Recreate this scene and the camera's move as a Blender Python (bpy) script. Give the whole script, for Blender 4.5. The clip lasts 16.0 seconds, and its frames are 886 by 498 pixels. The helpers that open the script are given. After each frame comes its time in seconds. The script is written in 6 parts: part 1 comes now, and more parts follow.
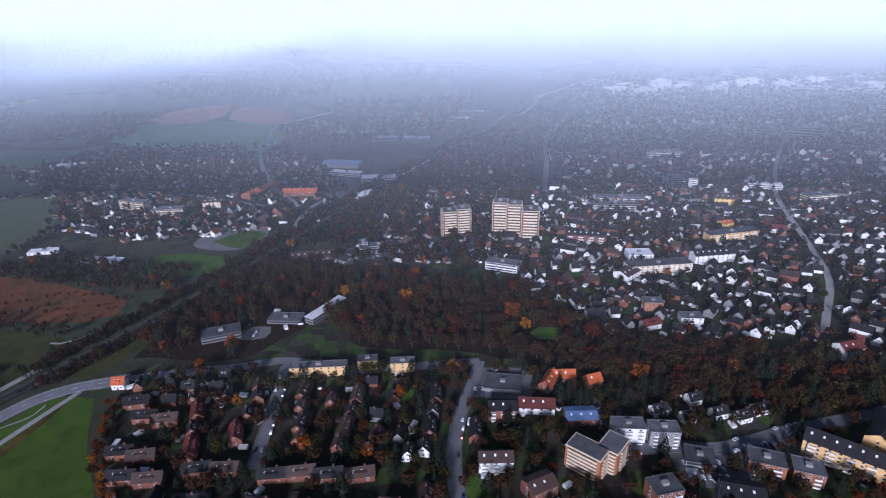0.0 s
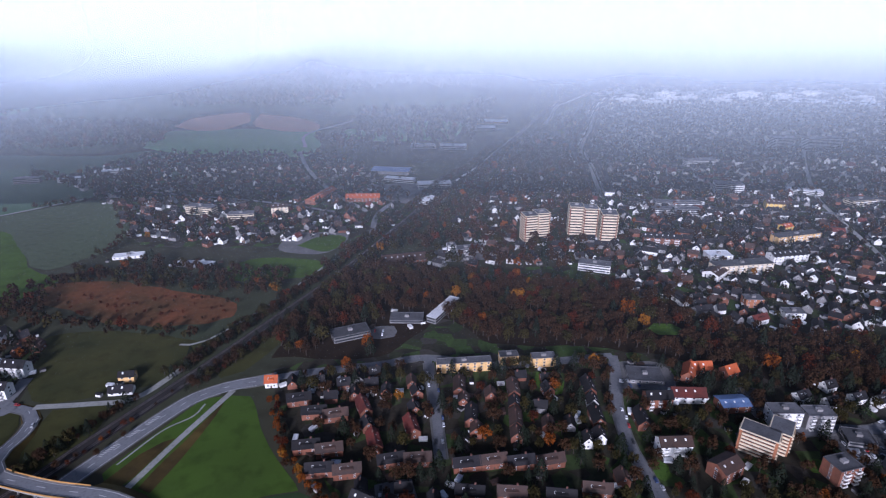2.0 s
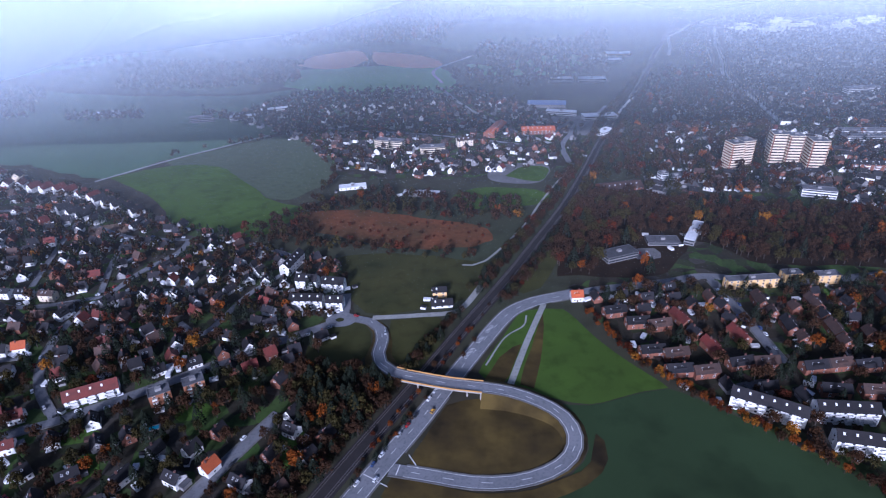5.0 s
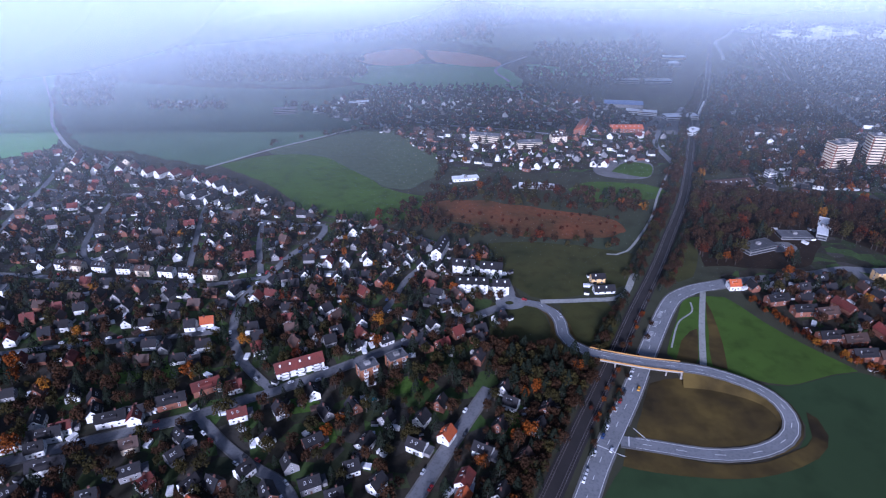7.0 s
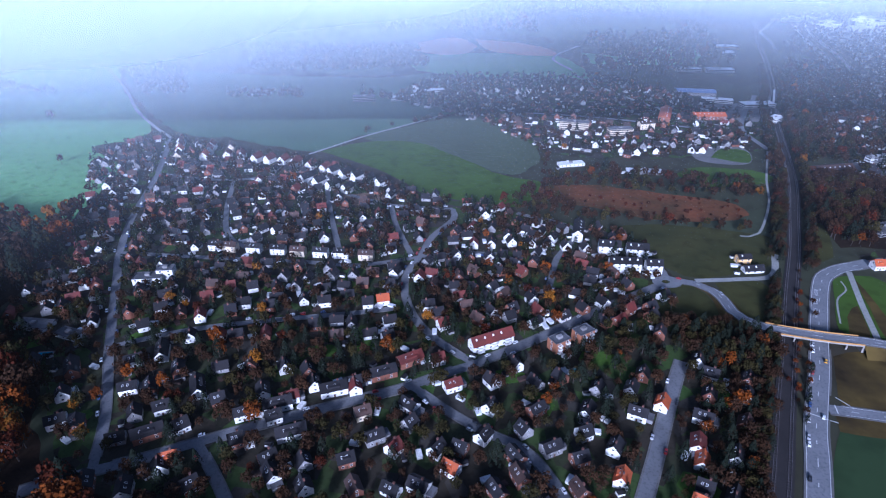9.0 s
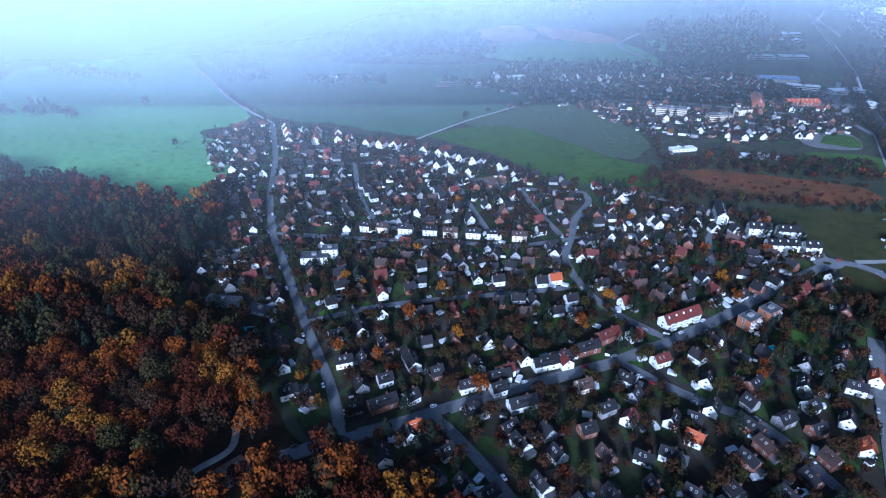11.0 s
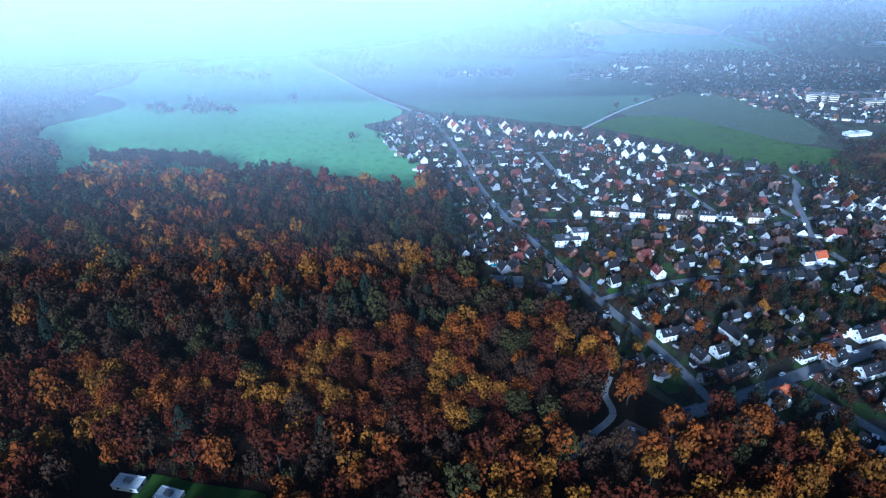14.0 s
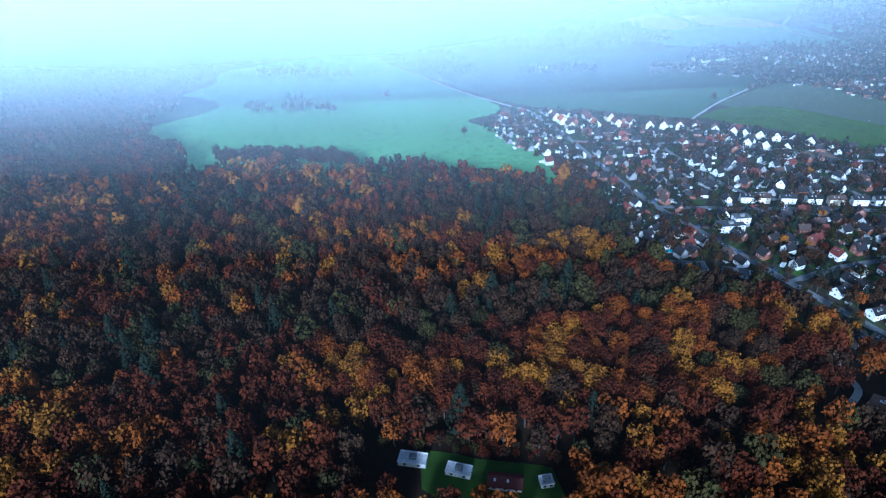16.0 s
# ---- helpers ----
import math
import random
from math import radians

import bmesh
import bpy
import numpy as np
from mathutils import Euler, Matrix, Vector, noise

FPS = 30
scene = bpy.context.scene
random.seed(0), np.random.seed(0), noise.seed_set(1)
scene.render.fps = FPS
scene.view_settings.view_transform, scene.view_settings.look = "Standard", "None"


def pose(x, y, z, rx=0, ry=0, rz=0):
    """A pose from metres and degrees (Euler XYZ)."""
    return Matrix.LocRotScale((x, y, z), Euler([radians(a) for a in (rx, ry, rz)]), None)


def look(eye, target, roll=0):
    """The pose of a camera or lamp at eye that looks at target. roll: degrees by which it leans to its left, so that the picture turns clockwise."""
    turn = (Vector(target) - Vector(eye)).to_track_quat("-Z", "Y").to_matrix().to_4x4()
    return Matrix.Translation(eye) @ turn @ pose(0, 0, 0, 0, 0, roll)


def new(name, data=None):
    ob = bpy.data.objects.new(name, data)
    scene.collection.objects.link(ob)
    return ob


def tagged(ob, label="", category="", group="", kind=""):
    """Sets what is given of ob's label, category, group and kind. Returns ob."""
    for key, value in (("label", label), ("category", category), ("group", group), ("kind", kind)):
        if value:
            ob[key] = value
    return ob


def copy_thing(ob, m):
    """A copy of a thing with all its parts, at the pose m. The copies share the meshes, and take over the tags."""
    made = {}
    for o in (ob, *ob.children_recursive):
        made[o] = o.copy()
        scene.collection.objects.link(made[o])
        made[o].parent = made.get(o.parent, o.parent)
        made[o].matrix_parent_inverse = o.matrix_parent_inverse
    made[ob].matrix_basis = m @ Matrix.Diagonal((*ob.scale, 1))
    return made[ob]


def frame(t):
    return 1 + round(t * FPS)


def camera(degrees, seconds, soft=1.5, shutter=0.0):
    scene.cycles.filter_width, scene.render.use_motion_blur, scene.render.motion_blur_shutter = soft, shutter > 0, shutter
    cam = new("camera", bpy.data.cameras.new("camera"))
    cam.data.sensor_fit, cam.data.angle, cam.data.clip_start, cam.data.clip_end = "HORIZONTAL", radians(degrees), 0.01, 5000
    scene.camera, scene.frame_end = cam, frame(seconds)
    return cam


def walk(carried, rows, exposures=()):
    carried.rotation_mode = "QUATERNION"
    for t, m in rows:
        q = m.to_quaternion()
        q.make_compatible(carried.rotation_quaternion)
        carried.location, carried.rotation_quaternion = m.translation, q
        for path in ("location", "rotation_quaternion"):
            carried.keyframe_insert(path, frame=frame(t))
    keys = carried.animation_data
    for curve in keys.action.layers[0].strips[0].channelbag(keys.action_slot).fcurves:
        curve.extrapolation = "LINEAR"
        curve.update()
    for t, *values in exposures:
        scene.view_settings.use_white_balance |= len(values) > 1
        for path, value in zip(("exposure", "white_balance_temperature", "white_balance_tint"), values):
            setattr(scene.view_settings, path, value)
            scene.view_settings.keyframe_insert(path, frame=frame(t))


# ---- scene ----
cam = camera(75.0, 16.0, soft=1.2)
PATH = [
    (0, (-1.947, 1.782, 142.061), (-1.954, 3.609, 141.246), -0.9),
    (0.5, (-19.785, -0.225, 142.024), (-19.79, 1.604, 141.216), -1.1),
    (1, (-37.699, -2.237, 141.953), (-37.666, -0.404, 141.152), -0.7),
    (1.5, (-55.774, -4.223, 141.831), (-55.692, -2.389, 141.037), 0.0),
    (2, (-74.063, -6.192, 141.661), (-73.962, -4.354, 140.879), 0.2),
    (2.5, (-92.599, -8.134, 141.461), (-92.525, -6.297, 140.675), -0.2),
    (3, (-111.355, -9.969, 141.23), (-111.322, -8.156, 140.385), -1.0),
    (3.5, (-130.302, -11.842, 141.014), (-130.304, -10.077, 140.072), -1.9),
    (4, (-149.343, -13.876, 140.821), (-149.362, -12.13, 139.845), -2.3),
    (4.2, (-156.905, -14.733, 140.749), (-156.927, -12.985, 139.777), -2.5),
    (6.3, (-235.597, -24.034, 138.246), (-235.597, -22.273, 137.299), -0.2),
    (6.5, (-242.933, -24.978, 138.169), (-242.933, -23.216, 137.222), -0.2),
    (7, (-260.927, -27.476, 137.949), (-260.926, -25.715, 137.0), -0.3),
    (7.5, (-278.696, -29.896, 137.726), (-278.693, -28.138, 136.773), -0.2),
    (8, (-296.31, -32.159, 137.532), (-296.305, -30.404, 136.573), -0.1),
    (8.5, (-313.868, -34.289, 137.391), (-313.862, -32.538, 136.424), -0.1),
    (9, (-331.419, -36.164, 137.268), (-331.414, -34.417, 136.295), -0.2),
    (9.2, (-338.427, -36.807, 137.203), (-338.419, -35.062, 136.226), -0.2),
    (11.3, (-411.919, -42.528, 134.719), (-411.942, -40.801, 133.71), -0.5),
    (11.5, (-419.005, -43.181, 134.649), (-419.027, -41.459, 133.632), -0.8),
    (12, (-436.985, -45.095, 134.463), (-437.013, -43.377, 133.439), -1.0),
    (12.5, (-455.161, -47.153, 134.258), (-455.197, -45.434, 133.237), -1.2),
    (13, (-473.548, -49.261, 134.065), (-473.592, -47.538, 133.052), -1.3),
    (13.5, (-492.147, -51.47, 133.919), (-492.201, -49.743, 132.912), -1.5),
    (14, (-510.892, -53.772, 133.821), (-510.953, -52.041, 132.823), -1.8),
    (14.5, (-529.761, -56.096, 133.755), (-529.826, -54.36, 132.764), -2.2),
    (15, (-548.69, -58.289, 133.723), (-548.761, -56.553, 132.732), -2.3),
    (15.5, (-567.632, -60.253, 133.704), (-567.705, -58.519, 132.71), -2.5),
    (16, (-586.532, -62.071, 133.696), (-586.609, -60.337, 132.701), -2.9),
]
# time, stops, white balance
EXPOSURES = [(0.0, 0.05, 5300, 26), (2.0, 0.12, 5350, 28), (2.7, 0.02, 5150, 26), (3.5, -0.15, 5000, 24), (4.1, 0.42, 4950, 28), (7.0, 0.45, 4900, 31), (9.0, 0.56, 4650, 27), (12.5, 0.72, 4250, 6), (14.0, 0.82, 4200, 5), (16.0, 0.82, 4200, 3)]
SKY_STRENGTH, SUN_STRENGTH = 0.045, 4.3
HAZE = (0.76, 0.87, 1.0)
# west to east: place and density of the haze sheets, also standing in for window glare
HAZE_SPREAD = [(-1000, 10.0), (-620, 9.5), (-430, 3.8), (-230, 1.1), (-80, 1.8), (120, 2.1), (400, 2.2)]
# upright sheets imitating haze: distance, share of light caught, height of full density
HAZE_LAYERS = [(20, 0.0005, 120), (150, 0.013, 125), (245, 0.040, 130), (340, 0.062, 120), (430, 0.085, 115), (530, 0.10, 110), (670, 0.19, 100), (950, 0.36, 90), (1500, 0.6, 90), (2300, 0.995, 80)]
# emission of the farthest sheet, imitating bright white haze at the horizon
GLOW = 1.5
# exposure and white balance of the film
walk(cam, [(t, look(eye, target, roll)) for t, eye, target, roll in PATH],
     EXPOSURES)

# ---- world and sun: a dull autumn day, the light from behind the aircraft ----
SUN_ELEV, SUN_AZ = 21.0, 192.0          # azimuth clockwise from +y
world = bpy.data.worlds.new("overcast_sky")
scene.world = world
world.use_nodes = True
wn = world.node_tree
sky = wn.nodes.new("ShaderNodeTexSky")
sky.sky_type = "NISHITA"
sky.sun_disc = False
sky.sun_elevation = radians(SUN_ELEV)
sky.sun_rotation = radians(SUN_AZ)
sky.air_density, sky.dust_density, sky.ozone_density = 1.0, 1.0, 1.5
wn.links.new(sky.outputs[0], wn.nodes["Background"].inputs[0])
wn.nodes["Background"].inputs[1].default_value = SKY_STRENGTH
lamp = bpy.data.lights.new("sun", "SUN")
lamp.energy, lamp.angle, lamp.color = SUN_STRENGTH, radians(12), (1.0, 0.97, 0.93)
sun = new("sun", lamp)
a, e = radians(SUN_AZ), radians(SUN_ELEV)
sun_way = Vector((math.sin(a) * math.cos(e), math.cos(a) * math.cos(e), math.sin(e)))
sun.matrix_basis = look(sun_way * 900, (0, 0, 0))


# ---- materials ----
def material(name, colour, rough=0.8, second=None, scale=1.0, amount=0.5, fine=None, jitter=0.0, bump=0.0,
             island=0.0, metal=0.0, spec=0.3, cells=None):
    """Base colour varied at two scales; jitter by object, island by piece; cells: garden-like plots of several colours."""
    m = bpy.data.materials.new(name)
    m.use_nodes = True
    nt = m.node_tree
    b = nt.nodes["Principled BSDF"]
    b.inputs["Roughness"].default_value = rough
    b.inputs["Metallic"].default_value = metal
    b.inputs["Specular IOR Level"].default_value = spec
    geo = nt.nodes.new("ShaderNodeNewGeometry")

    def noise_fac(sc, detail=4.0):
        n = nt.nodes.new("ShaderNodeTexNoise")
        n.inputs["Scale"].default_value, n.inputs["Detail"].default_value = sc, detail
        nt.links.new(geo.outputs["Position"], n.inputs["Vector"])
        r = nt.nodes.new("ShaderNodeMapRange")
        r.inputs[1].default_value, r.inputs[2].default_value = 0.32, 0.68
        nt.links.new(n.outputs[0], r.inputs[0])
        return r.outputs[0]

    def mix(fac, c1, c2, kind="MIX"):
        x = nt.nodes.new("ShaderNodeMix")
        x.data_type, x.blend_type = "RGBA", kind
        for value, socket in ((fac, x.inputs[0]), (c1, x.inputs[6]), (c2, x.inputs[7])):
            if isinstance(value, bpy.types.NodeSocket):
                nt.links.new(value, socket)
            else:
                socket.default_value = value if isinstance(value, float) else (*value, 1)
        return x.outputs[2]

    col = colour
    if cells:
        size, colours = cells
        v = nt.nodes.new("ShaderNodeTexVoronoi")
        v.inputs["Scale"].default_value = 1 / size
        v.inputs["Randomness"].default_value = 0.85
        nt.links.new(geo.outputs["Position"], v.inputs["Vector"])
        sep = nt.nodes.new("ShaderNodeSeparateColor")
        nt.links.new(v.outputs["Color"], sep.inputs[0])
        ramp = nt.nodes.new("ShaderNodeValToRGB")
        ramp.color_ramp.interpolation = "CONSTANT"
        el = ramp.color_ramp.elements
        el[0].color = (*colours[0], 1)
        el[1].position, el[1].color = 1 / len(colours), (*colours[1], 1)
        for k, c in enumerate(colours[2:]):
            el.new((k + 2) / len(colours)).color = (*c, 1)
        nt.links.new(sep.outputs[0], ramp.inputs[0])
        col = mix(0.8, colour, ramp.outputs[0])
    if second:
        w = nt.nodes.new("ShaderNodeMath")
        w.operation = "MULTIPLY"
        nt.links.new(noise_fac(scale), w.inputs[0])
        w.inputs[1].default_value = amount
        col = mix(w.outputs[0], col, second)
    if fine:
        lum = nt.nodes.new("ShaderNodeMapRange")
        nt.links.new(noise_fac(fine, 6.0), lum.inputs[0])
        lum.inputs[3].default_value, lum.inputs[4].default_value = 0.72, 1.25
        col = mix(1.0, col, mix(lum.outputs[0], (0.0, 0.0, 0.0), (1.0, 1.0, 1.0)), "MULTIPLY")
    for amt, node, out in ((jitter, "ShaderNodeObjectInfo", "Random"), (island, "ShaderNodeNewGeometry", "Random Per Island")):
        if amt:
            o = nt.nodes.new(node)
            r = nt.nodes.new("ShaderNodeMapRange")
            nt.links.new(o.outputs[out], r.inputs[0])
            r.inputs[3].default_value, r.inputs[4].default_value = 1 - amt, 1 + amt
            x = nt.nodes.new("ShaderNodeVectorMath")
            x.operation = "SCALE"
            if isinstance(col, tuple):
                x.inputs[0].default_value = col
            else:
                nt.links.new(col, x.inputs[0])
            nt.links.new(r.outputs[0], x.inputs["Scale"])
            col = x.outputs[0]
    if isinstance(col, tuple):
        b.inputs["Base Color"].default_value = (*col, 1)
    else:
        nt.links.new(col, b.inputs["Base Color"])
    if bump:
        n = nt.nodes.new("ShaderNodeTexNoise")
        n.inputs["Scale"].default_value = fine or 3.0
        nt.links.new(geo.outputs["Position"], n.inputs["Vector"])
        bp = nt.nodes.new("ShaderNodeBump")
        bp.inputs["Strength"].default_value = bump
        bp.inputs["Distance"].default_value = 0.1
        nt.links.new(n.outputs[0], bp.inputs["Height"])
        nt.links.new(bp.outputs[0], b.inputs["Normal"])
    return m


M = {
    "crop_dark": material("dark_crop", (0.034, 0.06, 0.024), 0.95, (0.025, 0.042, 0.017), 0.02, 0.9, 0.06, spec=0.1),
    "paved": material("paved_yard", (0.17, 0.165, 0.165), 0.9, (0.11, 0.105, 0.105), 0.12, 0.9, 1.0, spec=0.2),
    "bare": material("bare_soil", (0.2, 0.14, 0.1), 0.95, (0.13, 0.09, 0.065), 0.15, 0.9, 0.8, spec=0.1),
    "lawn": material("garden_lawn", (0.075, 0.14, 0.02), 0.95, (0.045, 0.085, 0.018), 0.2, 0.8, 0.9, spec=0.1),
    "tower_cream": material("pale_cream_render", (0.74, 0.62, 0.44), 0.85, (0.5, 0.42, 0.33), 0.35, 0.5, 2.0),
    "ground": material("garden_ground", (0.030, 0.032, 0.018), 0.95, (0.05, 0.04, 0.03), 0.02, 0.6, 0.6, spec=0.1,
                       cells=(6.5, [(0.022, 0.024, 0.016), (0.05, 0.10, 0.02), (0.035, 0.03, 0.022), (0.03, 0.045, 0.018),
                                    (0.06, 0.055, 0.05), (0.04, 0.08, 0.018), (0.028, 0.026, 0.02)])),
    "country": material("country_ground", (0.045, 0.055, 0.03), 0.95, (0.05, 0.04, 0.03), 0.006, 0.9, 0.08, spec=0.1),
    "grass_bright": material("bright_grass", (0.058, 0.105, 0.015), 0.95, (0.044, 0.076, 0.013), 0.05, 0.8, 0.15, spec=0.1),
    "grass_grey": material("dull_crop", (0.075, 0.13, 0.075), 0.95, (0.06, 0.105, 0.06), 0.03, 0.8, 0.6, spec=0.1),
    "grass_teal": material("winter_crop", (0.15, 0.31, 0.12), 0.95, (0.125, 0.26, 0.10), 0.012, 0.8, 0.2, spec=0.1),
    "grass_olive": material("olive_meadow", (0.054, 0.053, 0.016), 0.95, (0.033, 0.038, 0.013), 0.06, 0.9, 0.15, spec=0.1),
    "soil": material("stubble_field", (0.075, 0.098, 0.055), 0.95, (0.065, 0.08, 0.046), 0.02, 0.8, 0.3, spec=0.1),
    "heath": material("russet_heath", (0.17, 0.06, 0.025), 0.95, (0.06, 0.045, 0.02), 0.045, 0.9, 0.4, spec=0.1),
    "dry": material("dry_grass", (0.10, 0.07, 0.02), 0.95, (0.024, 0.018, 0.01), 0.06, 1.0, 0.15, spec=0.1),
    "sand": material("bare_sand", (0.62, 0.27, 0.14), 0.95, (0.54, 0.24, 0.13), 0.02, 0.8, 0.2, spec=0.1),
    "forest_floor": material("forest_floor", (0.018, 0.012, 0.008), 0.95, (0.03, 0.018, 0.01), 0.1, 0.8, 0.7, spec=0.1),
    "asphalt": material("asphalt", (0.2, 0.205, 0.22), 0.85, (0.15, 0.155, 0.165), 0.12, 0.8, 1.2, spec=0.3),
    "street": material("street_asphalt", (0.17, 0.173, 0.185), 0.85, (0.125, 0.128, 0.135), 0.15, 0.8, 1.2, spec=0.3),
    "pavement": material("pavement_slabs", (0.16, 0.155, 0.15), 0.9, (0.1, 0.1, 0.095), 0.3, 0.8, 2.0, spec=0.2),
    "lane": material("pale_lane", (0.33, 0.33, 0.31), 0.9, (0.24, 0.24, 0.22), 0.1, 0.8, 1.0, spec=0.2),
    "paint": material("road_paint", (0.7, 0.7, 0.68), 0.7, (0.5, 0.5, 0.5), 0.6, 0.6),
    "ballast": material("track_ballast", (0.03, 0.026, 0.026), 0.95, (0.02, 0.018, 0.018), 0.2, 0.8, 2.0),
    "rail": material("rail_steel", (0.22, 0.2, 0.2), 0.45, (0.15, 0.1, 0.08), 0.5, 0.6, metal=0.6),
    "sleeper": material("sleeper_concrete", (0.11, 0.1, 0.095), 0.9, (0.07, 0.06, 0.055), 0.6, 0.6),
    "concrete": material("concrete", (0.32, 0.30, 0.27), 0.85, (0.22, 0.2, 0.18), 0.4, 0.7, 2.0),
    "orange_rail": material("ochre_rail", (0.42, 0.22, 0.06), 0.6, (0.3, 0.16, 0.06), 0.8, 0.6),
    "white": material("white_render", (0.8, 0.79, 0.76), 0.85, (0.62, 0.61, 0.59), 0.35, 0.5, 2.0, jitter=0.08, island=0.08),
    "grey_wall": material("grey_render", (0.26, 0.25, 0.25), 0.85, (0.18, 0.175, 0.17), 0.4, 0.6, 2.0, jitter=0.21, island=0.21),
    "cream": material("cream_render", (0.72, 0.46, 0.19), 0.85, (0.6, 0.38, 0.16), 0.35, 0.5, 2.0, jitter=0.07, island=0.07),
    "yellow": material("yellow_render", (0.75, 0.5, 0.14), 0.85, (0.62, 0.42, 0.12), 0.35, 0.5, 2.0),
    "brick": material("red_brick", (0.22, 0.085, 0.05), 0.9, (0.14, 0.06, 0.04), 0.5, 0.8, 3.0, jitter=0.17, island=0.17),
    "orange_brick": material("orange_brick", (0.32, 0.13, 0.065), 0.9, (0.24, 0.1, 0.05), 0.4, 0.8, 3.0, jitter=0.1),
    "slate": material("dark_roof_tile", (0.013, 0.013, 0.016), 0.85, (0.024, 0.021, 0.023), 0.35, 0.9, 2.5, jitter=0.32, island=0.32, bump=0.2),
    "brown_tile": material("brown_roof_tile", (0.075, 0.042, 0.032), 0.7, (0.045, 0.032, 0.028), 0.35, 0.9, 2.5, jitter=0.24, island=0.24, bump=0.2),
    "red_tile": material("dark_red_roof_tile", (0.14, 0.028, 0.02), 0.7, (0.085, 0.025, 0.02), 0.35, 0.9, 2.5, jitter=0.21, island=0.21, bump=0.2),
    "orange_tile": material("orange_roof_tile", (0.46, 0.10, 0.028), 0.7, (0.36, 0.085, 0.03), 0.35, 0.9, 2.5, jitter=0.14, island=0.14, bump=0.2),
    "flat_roof": material("roof_felt", (0.11, 0.11, 0.12), 0.8, (0.07, 0.07, 0.075), 0.25, 0.9, 1.5, jitter=0.35),
    "blue_roof": material("blue_sheet_roof", (0.13, 0.2, 0.36), 0.5, (0.1, 0.15, 0.28), 0.3, 0.7, 1.5),
    "bright_roof": material("pale_sheet_roof", (0.72, 0.73, 0.74), 0.5, (0.55, 0.56, 0.58), 0.2, 0.7, 1.5),
    "glass": material("window_glass", (0.03, 0.035, 0.042), 0.12, spec=0.6),
    "frame": material("white_window_frame", (0.75, 0.75, 0.74), 0.5),
    "door": material("brown_door", (0.09, 0.05, 0.035), 0.6),
    "chimney": material("chimney_brick", (0.13, 0.06, 0.045), 0.9, (0.08, 0.045, 0.04), 1.0, 0.7, jitter=0.3),
    "bark": material("bark", (0.05, 0.04, 0.033), 0.95, (0.03, 0.024, 0.02), 1.0, 0.7),
    "tyre": material("tyre_rubber", (0.02, 0.02, 0.02), 0.9),
    "water": material("pool_water", (0.03, 0.38, 0.5), 0.15, (0.03, 0.3, 0.45), 0.5, 0.6),
}
for name, c in (("white", (0.75, 0.76, 0.78)), ("black", (0.02, 0.02, 0.023)), ("red", (0.35, 0.02, 0.02)),
                ("silver", (0.42, 0.43, 0.45)), ("blue", (0.03, 0.06, 0.16)), ("yellow", (0.75, 0.38, 0.02))):
    M["car_" + name] = material("car_paint_" + name, c, 0.3, spec=0.5)
LEAF = {}
for name, c, d in (("rust", (0.078, 0.016, 0.004), (0.036, 0.009, 0.004)), ("orange", (0.18, 0.046, 0.004), (0.09, 0.025, 0.004)),
                   ("yellow", (0.23, 0.09, 0.006), (0.12, 0.045, 0.005)), ("brown", (0.038, 0.018, 0.008), (0.021, 0.011, 0.006)),
                   ("olive", (0.036, 0.028, 0.007), (0.020, 0.018, 0.006)), ("conifer", (0.009, 0.013, 0.008), (0.012, 0.017, 0.010))):
    LEAF[name] = material("leaves_" + name, c, 0.9, d, 0.16, 1.0, island=0.08, jitter=0.2, spec=0.1)


